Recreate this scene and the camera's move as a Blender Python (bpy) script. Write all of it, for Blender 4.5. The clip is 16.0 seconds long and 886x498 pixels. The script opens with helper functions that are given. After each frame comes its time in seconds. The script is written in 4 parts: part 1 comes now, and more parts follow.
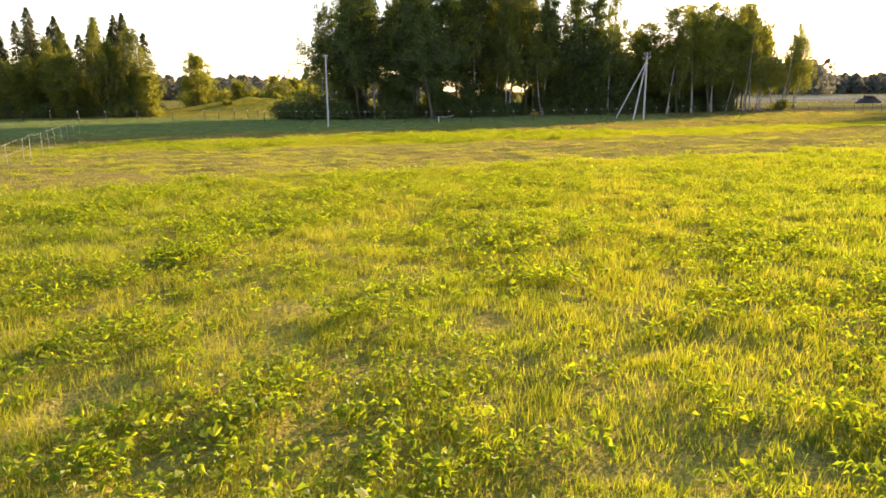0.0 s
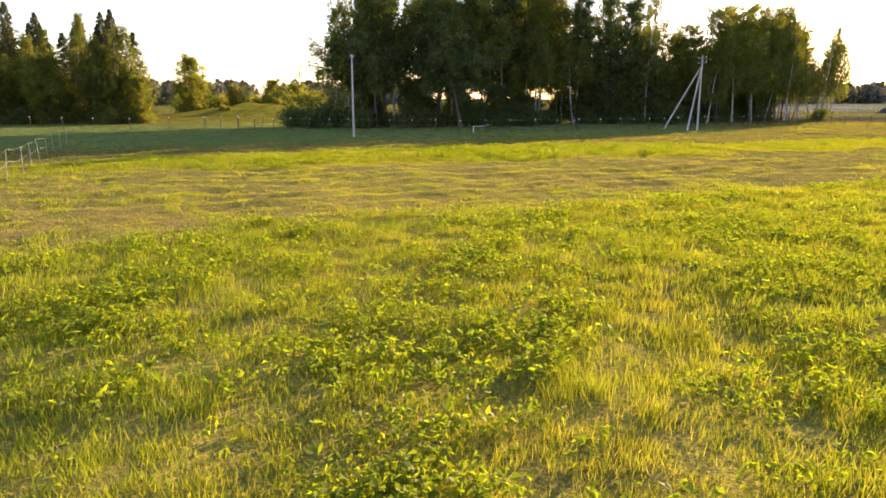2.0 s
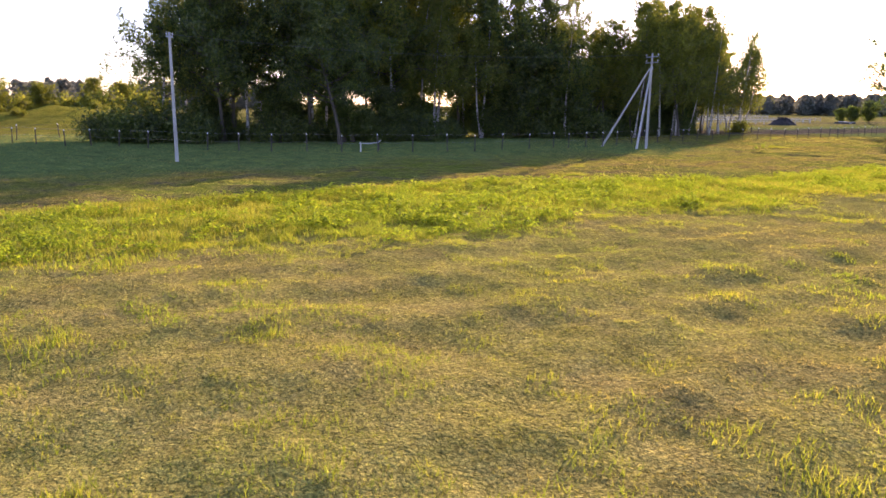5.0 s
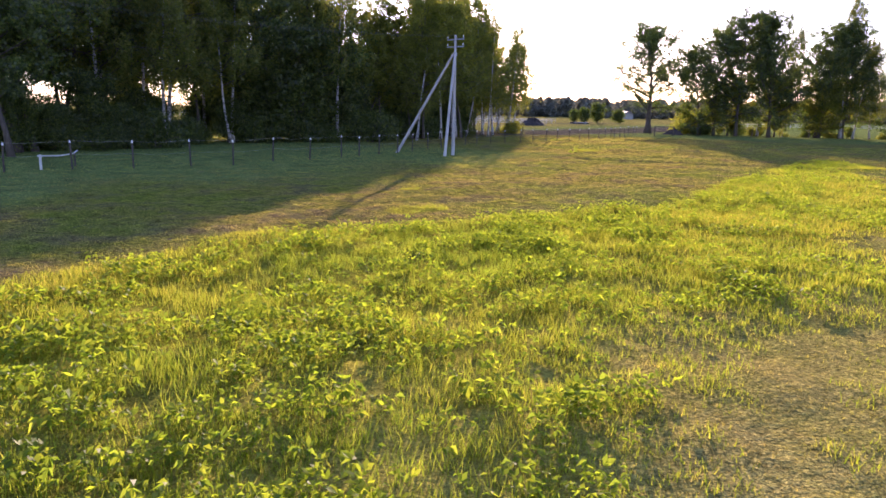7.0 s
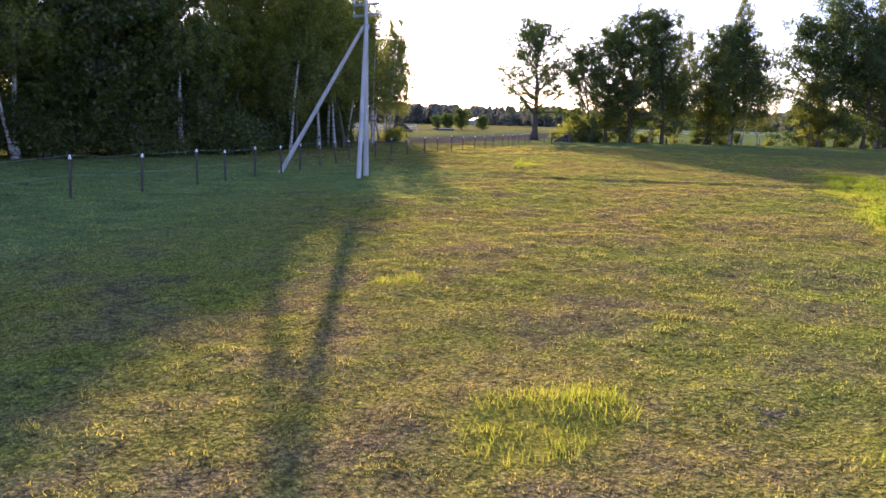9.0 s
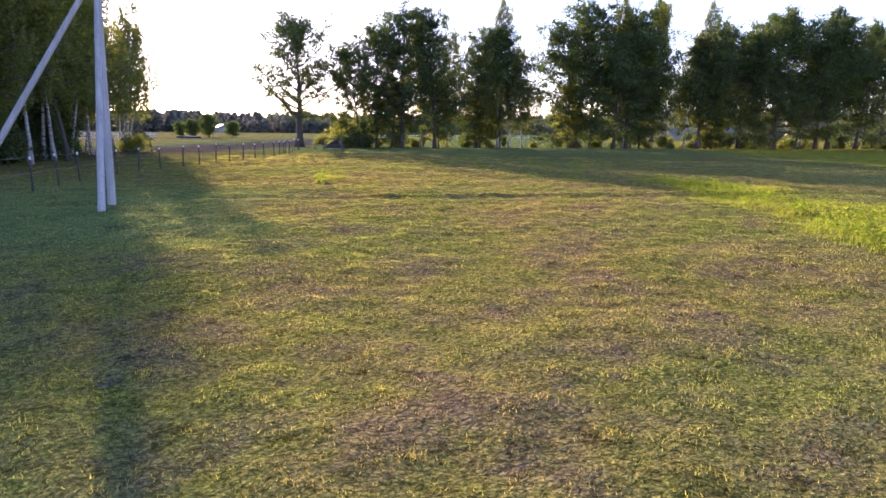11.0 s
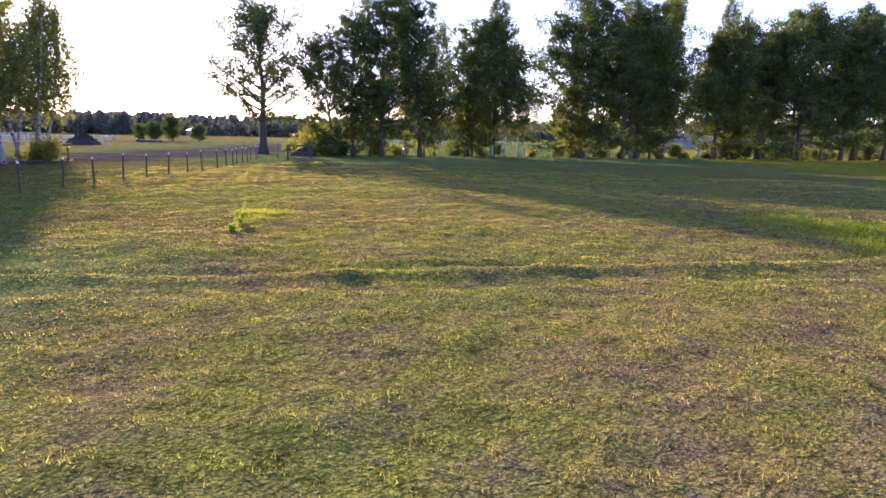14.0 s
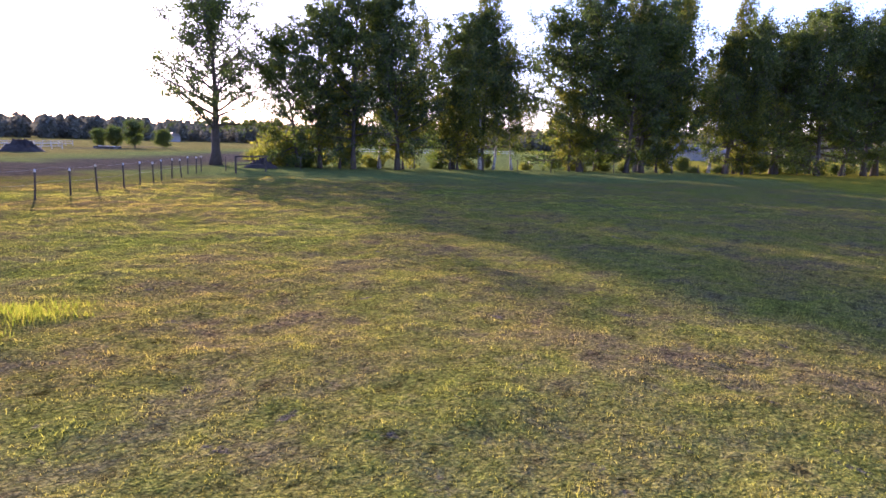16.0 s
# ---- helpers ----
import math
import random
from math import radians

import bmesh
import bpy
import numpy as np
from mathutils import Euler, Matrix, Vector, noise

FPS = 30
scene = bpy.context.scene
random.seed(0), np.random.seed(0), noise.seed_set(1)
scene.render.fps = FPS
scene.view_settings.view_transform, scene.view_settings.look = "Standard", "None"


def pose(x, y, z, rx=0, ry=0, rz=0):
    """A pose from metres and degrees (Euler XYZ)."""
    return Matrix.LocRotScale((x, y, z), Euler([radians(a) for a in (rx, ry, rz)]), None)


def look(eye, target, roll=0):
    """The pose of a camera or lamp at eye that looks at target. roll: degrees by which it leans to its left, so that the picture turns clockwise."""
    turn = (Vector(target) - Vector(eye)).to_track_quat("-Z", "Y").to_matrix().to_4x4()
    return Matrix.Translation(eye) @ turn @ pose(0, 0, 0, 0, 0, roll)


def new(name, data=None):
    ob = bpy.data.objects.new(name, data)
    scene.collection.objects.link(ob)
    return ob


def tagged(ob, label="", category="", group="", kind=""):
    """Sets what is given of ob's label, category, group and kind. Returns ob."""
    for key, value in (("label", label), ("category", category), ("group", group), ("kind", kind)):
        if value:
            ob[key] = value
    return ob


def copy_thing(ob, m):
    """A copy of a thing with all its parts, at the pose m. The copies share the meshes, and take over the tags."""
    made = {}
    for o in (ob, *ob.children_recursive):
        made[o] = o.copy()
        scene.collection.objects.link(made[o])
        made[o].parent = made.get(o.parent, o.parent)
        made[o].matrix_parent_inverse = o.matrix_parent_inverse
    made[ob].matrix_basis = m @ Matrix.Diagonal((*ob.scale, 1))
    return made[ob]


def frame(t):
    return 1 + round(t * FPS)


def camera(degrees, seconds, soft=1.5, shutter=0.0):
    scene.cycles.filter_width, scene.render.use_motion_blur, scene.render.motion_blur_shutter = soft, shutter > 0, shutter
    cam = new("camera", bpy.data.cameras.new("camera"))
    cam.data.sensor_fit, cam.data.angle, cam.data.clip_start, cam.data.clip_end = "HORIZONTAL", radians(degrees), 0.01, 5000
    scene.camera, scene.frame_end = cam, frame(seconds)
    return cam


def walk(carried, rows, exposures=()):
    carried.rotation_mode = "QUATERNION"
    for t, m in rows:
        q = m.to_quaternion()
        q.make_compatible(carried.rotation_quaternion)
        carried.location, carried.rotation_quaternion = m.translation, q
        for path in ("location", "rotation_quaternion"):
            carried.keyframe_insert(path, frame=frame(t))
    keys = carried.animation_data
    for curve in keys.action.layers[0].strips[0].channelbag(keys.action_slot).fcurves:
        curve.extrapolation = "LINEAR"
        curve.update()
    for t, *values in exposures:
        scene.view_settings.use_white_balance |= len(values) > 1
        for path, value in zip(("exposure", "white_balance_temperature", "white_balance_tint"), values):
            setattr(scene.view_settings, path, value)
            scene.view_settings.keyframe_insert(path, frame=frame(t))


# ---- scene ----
cam = camera(64.4, 16.0, 1.6)

# seconds, stops, kelvin, tint
EXPOSURES = [(0, 1.68, 7600, 33), (1, 1.54, 7500, 34), (2, 1.48, 7350, 36), (3.5, 1.43, 6700, 44), (6.5, 1.42, 5900, 50), (9, 1.47, 5600, 48), (12.5, 1.46, 5450, 55), (16, 1.44, 5350, 57)]
PATH = [
    (0, (1.866, 2.371, 3.745), (1.691, 4.314, 3.307), -0.4),
    (0.5, (-0.315, 4.177, 3.674), (-0.486, 6.122, 3.241), -0.4),
    (1, (-2.114, 6.349, 3.657), (-2.253, 8.298, 3.227), -0.2),
    (1.5, (-3.573, 8.886, 3.657), (-3.702, 10.836, 3.232), -0.2),
    (2, (-4.697, 11.778, 3.67), (-4.823, 13.729, 3.25), -0.0),
    (2.5, (-5.538, 14.954, 3.676), (-5.662, 16.907, 3.262), 0.1),
    (3, (-6.024, 18.342, 3.676), (-6.041, 20.3, 3.266), 0.1),
    (3.5, (-6.452, 21.95, 3.687), (-6.336, 23.905, 3.28), 0.1),
    (3.7, (-6.552, 23.454, 3.678), (-6.426, 25.409, 3.274), 0.2),
    (5.8, (-6.382, 41.22, 3.512), (-5.873, 43.113, 3.114), 0.9),
    (6, (-6.254, 42.848, 3.445), (-5.646, 44.712, 3.05), 0.9),
    (6.5, (-5.76, 47.054, 3.311), (-5.0, 48.862, 2.919), 1.1),
    (7, (-5.029, 51.241, 3.16), (-4.115, 52.977, 2.773), 1.2),
    (7.5, (-4.098, 55.517, 3.042), (-3.067, 57.187, 2.659), 1.3),
    (8, (-2.967, 60.151, 2.853), (-1.839, 61.76, 2.477), 1.4),
    (8.5, (-1.538, 63.979, 2.788), (-0.312, 65.515, 2.42), 1.4),
    (9, (-0.104, 67.416, 2.748), (1.168, 68.918, 2.388), 1.3),
    (9.5, (1.161, 70.138, 2.712), (2.541, 71.543, 2.359), 1.1),
    (10, (2.325, 72.296, 2.61), (3.883, 73.503, 2.269), 0.7),
    (10.2, (2.742, 72.981, 2.568), (4.355, 74.114, 2.229), 0.6),
    (12.3, (9.231, 79.254, 2.449), (10.974, 80.179, 2.122), 0.7),
    (12.5, (9.935, 79.668, 2.442), (11.679, 80.593, 2.117), 0.8),
    (13, (11.753, 80.646, 2.483), (13.493, 81.578, 2.16), 0.8),
    (13.5, (14.055, 81.820, 2.553), (15.792, 82.757, 2.233), 1.0),
    (14, (16.597, 83.120, 2.621), (18.339, 84.052, 2.304), 1.1),
    (14.5, (19.363, 84.495, 2.683), (21.122, 85.396, 2.37), 1.2),
    (15, (22.228, 85.894, 2.755), (23.991, 86.787, 2.448), 1.3),
    (15.5, (24.824, 87.160, 2.887), (26.590, 88.048, 2.585), 1.5),
    (16, (27.260, 88.318, 2.889), (29.023, 89.214, 2.594), 1.6),
]
walk(cam, [(t, look(eye, target, roll)) for t, eye, target, roll in PATH], EXPOSURES)

# ---- light ----
SUN_AZ, SUN_EL = 35.0, 13.2      # degrees east of +y, above the horizon
world = bpy.data.worlds.new("sky")
scene.world = world
world.use_nodes = True
sky = world.node_tree.nodes.new("ShaderNodeTexSky")
sky.sky_type, sky.sun_disc = "NISHITA", False
sky.sun_elevation, sky.sun_rotation = radians(SUN_EL), radians(SUN_AZ)
sky.air_density, sky.dust_density, sky.ozone_density = 1.0, 0.4, 2.0
back = world.node_tree.nodes["Background"]
world.node_tree.links.new(sky.outputs[0], back.inputs[0])
back.inputs[1].default_value = 0.15
sun = new("sun", bpy.data.lights.new("sun", "SUN"))
sun.data.energy, sun.data.angle, sun.data.color = 5.0, radians(0.6), (1.0, 0.80, 0.50)
to_sun = Vector((math.sin(radians(SUN_AZ)) * math.cos(radians(SUN_EL)), math.cos(radians(SUN_AZ)) * math.cos(radians(SUN_EL)), math.sin(radians(SUN_EL))))
sun.matrix_world = look((0, 0, 60), Vector((0, 0, 60)) - to_sun)

# ---- materials ----


def material(name):
    m = bpy.data.materials.new(name)
    m.use_nodes = True
    m.node_tree.nodes.clear()
    return m, m.node_tree.nodes, m.node_tree.links


def ramp(nodes, links, fac, stops):
    r = nodes.new("ShaderNodeValToRGB")
    while len(r.color_ramp.elements) < len(stops):
        r.color_ramp.elements.new(0.5)
    for e, (p, c) in zip(r.color_ramp.elements, stops):
        e.position, e.color = p, (*c, 1)
    links.new(fac, r.inputs[0])
    return r.outputs[0]


def fractal(nodes, links, scale, detail=5, coords=None, rough=0.6):
    n = nodes.new("ShaderNodeTexNoise")
    n.inputs["Scale"].default_value, n.inputs["Detail"].default_value, n.inputs["Roughness"].default_value = scale, detail, rough
    if coords:
        links.new(coords, n.inputs["Vector"])
    return n.outputs["Fac"]


def mixed(nodes, links, fac, a, b, blend="MIX"):
    m = nodes.new("ShaderNodeMix")
    m.data_type, m.blend_type = "RGBA", blend
    for socket, value in ((m.inputs[0], fac), (m.inputs[6], a), (m.inputs[7], b)):
        if isinstance(value, bpy.types.NodeSocket):
            links.new(value, socket)
        elif isinstance(value, (int, float)):
            socket.default_value = value
        else:
            socket.default_value = (*value, 1)
    return m.outputs[2]


def solid(name, stops, scale=6.0, rough=0.7, metal=0.0, bump=0.3, stretch=(1, 1, 1)):
    """An opaque surface: colours by fractal noise in object space, with grain and relief."""
    m, nodes, links = material(name)
    out, bsdf = nodes.new("ShaderNodeOutputMaterial"), nodes.new("ShaderNodeBsdfPrincipled")
    links.new(bsdf.outputs[0], out.inputs[0])
    tc, mp = nodes.new("ShaderNodeTexCoord"), nodes.new("ShaderNodeMapping")
    mp.inputs["Scale"].default_value = stretch
    links.new(tc.outputs["Object"], mp.inputs[0])
    fac = fractal(nodes, links, scale, 6, mp.outputs[0])
    fine = fractal(nodes, links, scale * 9, 3, mp.outputs[0])
    col = ramp(nodes, links, fac, stops)
    grain = ramp(nodes, links, fine, [(0.3, (0.75, 0.75, 0.75)), (0.7, (1.1, 1.1, 1.1))])
    links.new(mixed(nodes, links, 0.8, col, grain, "MULTIPLY"), bsdf.inputs["Base Color"])
    bsdf.inputs["Roughness"].default_value, bsdf.inputs["Metallic"].default_value = rough, metal
    b = nodes.new("ShaderNodeBump")
    b.inputs["Strength"].default_value, b.inputs["Distance"].default_value = bump, 0.02
    links.new(fine, b.inputs["Height"])
    links.new(b.outputs[0], bsdf.inputs["Normal"])
    return m


def foliage(name, stops, glow, through_part=0.5, gloss=0.05, patch=None, field=False):
    """Leaves and blades: diffuse and see-through parts, each piece with its own tone."""
    m, nodes, links = material(name)
    out = nodes.new("ShaderNodeOutputMaterial")
    geo = nodes.new("ShaderNodeNewGeometry")
    col = ramp(nodes, links, geo.outputs["Random Per Island"], stops)
    if field:
        col = mixed(nodes, links, 1.0, turf(nodes, links, geo.outputs["Position"]), col, "MULTIPLY")
    if patch:
        big = fractal(nodes, links, patch[0], 3, geo.outputs["Position"])
        hue = ramp(nodes, links, big, [(0.38, (1, 1, 1)), (0.62, patch[1])])
        col = mixed(nodes, links, 1.0, col, hue, "MULTIPLY")
    d, t, g = nodes.new("ShaderNodeBsdfDiffuse"), nodes.new("ShaderNodeBsdfTranslucent"), nodes.new("ShaderNodeBsdfGlossy")
    g.inputs["Roughness"].default_value = 0.45
    links.new(col, d.inputs[0])
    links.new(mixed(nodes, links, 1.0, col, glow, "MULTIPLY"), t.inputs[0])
    a, b = nodes.new("ShaderNodeMixShader"), nodes.new("ShaderNodeMixShader")
    a.inputs[0].default_value, b.inputs[0].default_value = through_part, gloss
    links.new(d.outputs[0], a.inputs[1]), links.new(t.outputs[0], a.inputs[2])
    links.new(a.outputs[0], b.inputs[1]), links.new(g.outputs[0], b.inputs[2])
    links.new(b.outputs[0], out.inputs[0])
    return m


def turf(nodes, links, pos):
    """The colours of the mown pasture: green moss and grass, straw, and bare dry spots."""
    mid, big, spot = fractal(nodes, links, 0.55, 7, pos, 0.72), fractal(nodes, links, 0.11, 4, pos), fractal(nodes, links, 2.3, 6, pos, 0.75)
    col = ramp(nodes, links, mid, [(0.30, (0.17, 0.14, 0.115)), (0.40, (0.25, 0.215, 0.13)), (0.51, (0.28, 0.265, 0.095)), (0.60, (0.235, 0.25, 0.068)), (0.72, (0.34, 0.31, 0.14))])
    col = mixed(nodes, links, 1.0, col, ramp(nodes, links, big, [(0.35, (0.92, 1.08, 0.8)), (0.6, (1.12, 1.02, 1.0))]), "MULTIPLY")
    return mixed(nodes, links, 1.0, col, ramp(nodes, links, spot, [(0.33, (0.42, 0.40, 0.42)), (0.39, (0.76, 0.74, 0.74)), (0.46, (1, 1, 1)), (0.70, (1.3, 1.3, 0.95))]), "MULTIPLY")


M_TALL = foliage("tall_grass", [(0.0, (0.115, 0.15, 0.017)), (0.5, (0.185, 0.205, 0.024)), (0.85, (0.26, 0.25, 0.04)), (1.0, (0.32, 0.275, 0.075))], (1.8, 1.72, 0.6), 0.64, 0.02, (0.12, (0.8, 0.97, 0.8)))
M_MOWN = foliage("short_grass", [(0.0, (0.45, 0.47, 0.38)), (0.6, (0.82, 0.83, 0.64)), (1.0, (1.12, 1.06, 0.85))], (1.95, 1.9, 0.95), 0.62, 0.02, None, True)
M_WEED = foliage("weed_leaf", [(0.0, (0.10, 0.15, 0.015)), (0.5, (0.16, 0.215, 0.022)), (1.0, (0.25, 0.28, 0.03))], (2.1, 2.1, 0.5), 0.64, 0.015)
M_FRESH = foliage("fresh_leaf", [(0.0, (0.15, 0.22, 0.025)), (1.0, (0.27, 0.33, 0.04))], (1.6, 1.6, 0.5), 0.6, 0.015)
M_BIRCH = foliage("birch_leaf", [(0.0, (0.08, 0.105, 0.025)), (0.6, (0.135, 0.155, 0.035)), (1.0, (0.21, 0.20, 0.05))], (1.9, 1.9, 0.7), 0.5, 0.02)
# broad leaves: lighter colour patches imitate sun coming through the crowns
M_BROAD = foliage("broad_leaf", [(0.0, (0.032, 0.045, 0.016)), (0.6, (0.06, 0.078, 0.024)), (1.0, (0.12, 0.135, 0.034))], (1.8, 2.1, 0.7), 0.45, 0.03, (0.35, (1.3, 1.35, 1.1)))
M_LIGHT = foliage("light_leaf", [(0.0, (0.08, 0.10, 0.022)), (0.6, (0.13, 0.15, 0.03)), (1.0, (0.2, 0.2, 0.04))], (2.1, 2.0, 0.7), 0.6, 0.02)
M_NEEDLE = foliage("spruce_needle", [(0.0, (0.06, 0.072, 0.026)), (0.7, (0.095, 0.105, 0.035)), (1.0, (0.14, 0.14, 0.045))], (1.7, 1.6, 0.8), 0.35, 0.03)
# far leaves paler and greyer: distance haze is put into their colour
M_FAR_HAZE = foliage("distant_hazy_leaf", [(0.0, (0.125, 0.135, 0.11)), (1.0, (0.17, 0.175, 0.14))], (1.5, 1.5, 1.3), 0.35, 0.0)
M_BARK = solid("bark", [(0.3, (0.05, 0.04, 0.03)), (0.6, (0.11, 0.09, 0.07)), (0.8, (0.18, 0.15, 0.12))], 3, 0.9, 0, 0.9, (4, 4, 0.7))
M_BIRCHBARK = solid("birch_bark", [(0.36, (0.05, 0.045, 0.04)), (0.46, (0.36, 0.34, 0.31)), (0.6, (0.5, 0.48, 0.45)), (0.9, (0.62, 0.6, 0.57))], 2.2, 0.7, 0, 0.4, (1, 1, 2.6))
M_CONCRETE = solid("pole_concrete", [(0.3, (0.34, 0.33, 0.31)), (0.7, (0.50, 0.48, 0.46))], 1.5, 0.85, 0, 0.3, (3, 3, 0.5))
M_STEEL = solid("galvanised_steel", [(0.3, (0.30, 0.31, 0.32)), (0.7, (0.45, 0.46, 0.47))], 8, 0.45, 0.8, 0.1)
M_POST = solid("weathered_post", [(0.3, (0.045, 0.036, 0.03)), (0.7, (0.11, 0.09, 0.075))], 5, 0.9, 0, 0.8, (6, 6, 0.6))
M_WHITE = solid("white_plastic", [(0.3, (0.68, 0.67, 0.64)), (0.7, (0.82, 0.81, 0.79))], 12, 0.45, 0, 0.05)
M_PALEPOST = solid("fibre_post", [(0.3, (0.28, 0.30, 0.25)), (0.7, (0.42, 0.43, 0.38))], 12, 0.5, 0, 0.05)
M_RAIL = solid("white_painted_wood", [(0.3, (0.40, 0.39, 0.36)), (0.6, (0.60, 0.59, 0.56))], 4, 0.6, 0, 0.3, (1, 1, 4))
M_CERAMIC = solid("insulator_glaze", [(0.3, (0.6, 0.6, 0.58)), (0.7, (0.75, 0.75, 0.73))], 9, 0.2, 0, 0.02)
M_CABLE = solid("cable", [(0.3, (0.10, 0.10, 0.10)), (0.7, (0.18, 0.18, 0.18))], 3, 0.5, 0.5, 0.05)
M_SOIL = solid("heap_soil", [(0.3, (0.035, 0.028, 0.024)), (0.6, (0.06, 0.048, 0.04)), (0.85, (0.09, 0.075, 0.062))], 0.9, 0.95, 0, 1.0)
M_WALL = solid("plaster_wall", [(0.3, (0.26, 0.25, 0.23)), (0.7, (0.34, 0.33, 0.31))], 0.6, 0.85, 0, 0.1)
M_ROOF = solid("grey_roof", [(0.3, (0.14, 0.13, 0.13)), (0.7, (0.24, 0.23, 0.22))], 0.8, 0.7, 0, 0.2)

# ---- the plan ----
# u runs along the pasture fence, v away from the field behind it
F0, FU, FV = np.array((8.2, 93.9)), np.array((0.882, 0.471)), np.array((-0.471, 0.882))


def plan(u, v):
    p = F0 + u * FU + v * FV
    return float(p[0]), float(p[1])


def smooth(a, b, x):
    t = np.clip((x - a) / (b - a), 0, 1)
    return t * t * (3 - 2 * t)


def waves(x, y, seed, size):
    """Soft repeatable undulation, about -1 to 1, with features of that many metres."""
    rng = np.random.default_rng(seed)
    total = np.zeros_like(x, dtype=float)
    for k in range(7):
        a, ph, f = rng.uniform(0, 2 * np.pi), rng.uniform(0, 2 * np.pi), rng.uniform(0.6, 1.7) * 2 * np.pi / size
        total += np.sin((x * np.cos(a) + y * np.sin(a)) * f + ph)
    return total / 3.2


def lush(x, y):
    """1 where the meadow stands uncut, 0 where it was mown."""
    w = 1.3 * waves(x, y, 3, 14) + 0.8 * waves(x, y, 4, 4)
    front = smooth(1.6, -1.6, y + w - (37.6 + 0.5 * x))
    low = 55.6 + 0.42 * x + 0.3 * np.maximum(0, x - 20)
    high = 69.0 + 0.53 * np.maximum(0, x - 12) + 0.55 * np.minimum(0, x)
    high = np.minimum(high, 85.5 - 0.8 * (x - 43))
    band = smooth(-2.4, 2.4, y + 0.8 * w - low) * smooth(1.0, -1.0, y + 0.35 * w - high) * smooth(-34, -24, x) * smooth(56, 46, x) * (1 - 0.42 * smooth(20, 32, x))
    patchy = 0.5 * np.clip(0.5 * waves(x, y, 18, 2.4) + 0.45 * waves(x, y, 19, 7) + 0.55, 0, 1) * (1 - 0.35 * smooth(-7, -1, x) * smooth(41, 45, y)) * smooth(-1, 1, y + w - (37 + 0.5 * x)) * smooth(2, -2, y - low) * smooth(40, 30, np.abs(x))
    best = np.maximum(np.maximum(front, band), patchy)
    for px, py, r in ((4.7, 71.5, 1.0), (34.1, 99.1, 1.1), (32.6, 98.3, 0.5), (7.0, 76.9, 0.55)):
        best = np.maximum(best, 0.8 * smooth(1.3, 0.6, np.hypot(x - px, (y - py) * 1.3) / r))
    return best


def along_fence(x, y):
    return (x - F0[0]) * FU[0] + (y - F0[1]) * FU[1], (x - F0[0]) * FV[0] + (y - F0[1]) * FV[1]


def bare(x, y):
    """1 on the churned soil of the riding ground."""
    u, v = along_fence(x, y)
    w = 1.5 * waves(x, y, 8, 17)
    near_edge = np.interp(u, [55, 130], [15, 5])
    main = smooth(-1, 1, v + w - near_edge) * smooth(28, 25, v + w) * smooth(44, 50, u + w) * smooth(200, 180, u)
    strip = smooth(55, 56, v + w) * smooth(63, 61, v + w) * smooth(60, 75, u) * smooth(230, 210, u) * 0.8
    return np.maximum(main, strip)


def paddock(x, y):
    """1 on the dry pale grass of the far paddocks."""
    u, v = along_fence(x, y)
    return 0.75 * smooth(32, 37, v + 2 * waves(x, y, 9, 20)) * smooth(30, 60, u) * (0.5 + 0.2 * np.clip(waves(x, y, 10, 60), -1, 1) + 0.3 * np.sin(v / 8 + 0.8 * waves(x, y, 20, 90)))


def greener_turf(x, y):
    """1 on the greener turf by the grove fence and along the tree row."""
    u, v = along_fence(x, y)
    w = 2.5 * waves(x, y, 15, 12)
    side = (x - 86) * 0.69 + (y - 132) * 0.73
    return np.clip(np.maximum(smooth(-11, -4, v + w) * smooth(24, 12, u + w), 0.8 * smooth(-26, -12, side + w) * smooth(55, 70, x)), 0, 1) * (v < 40)


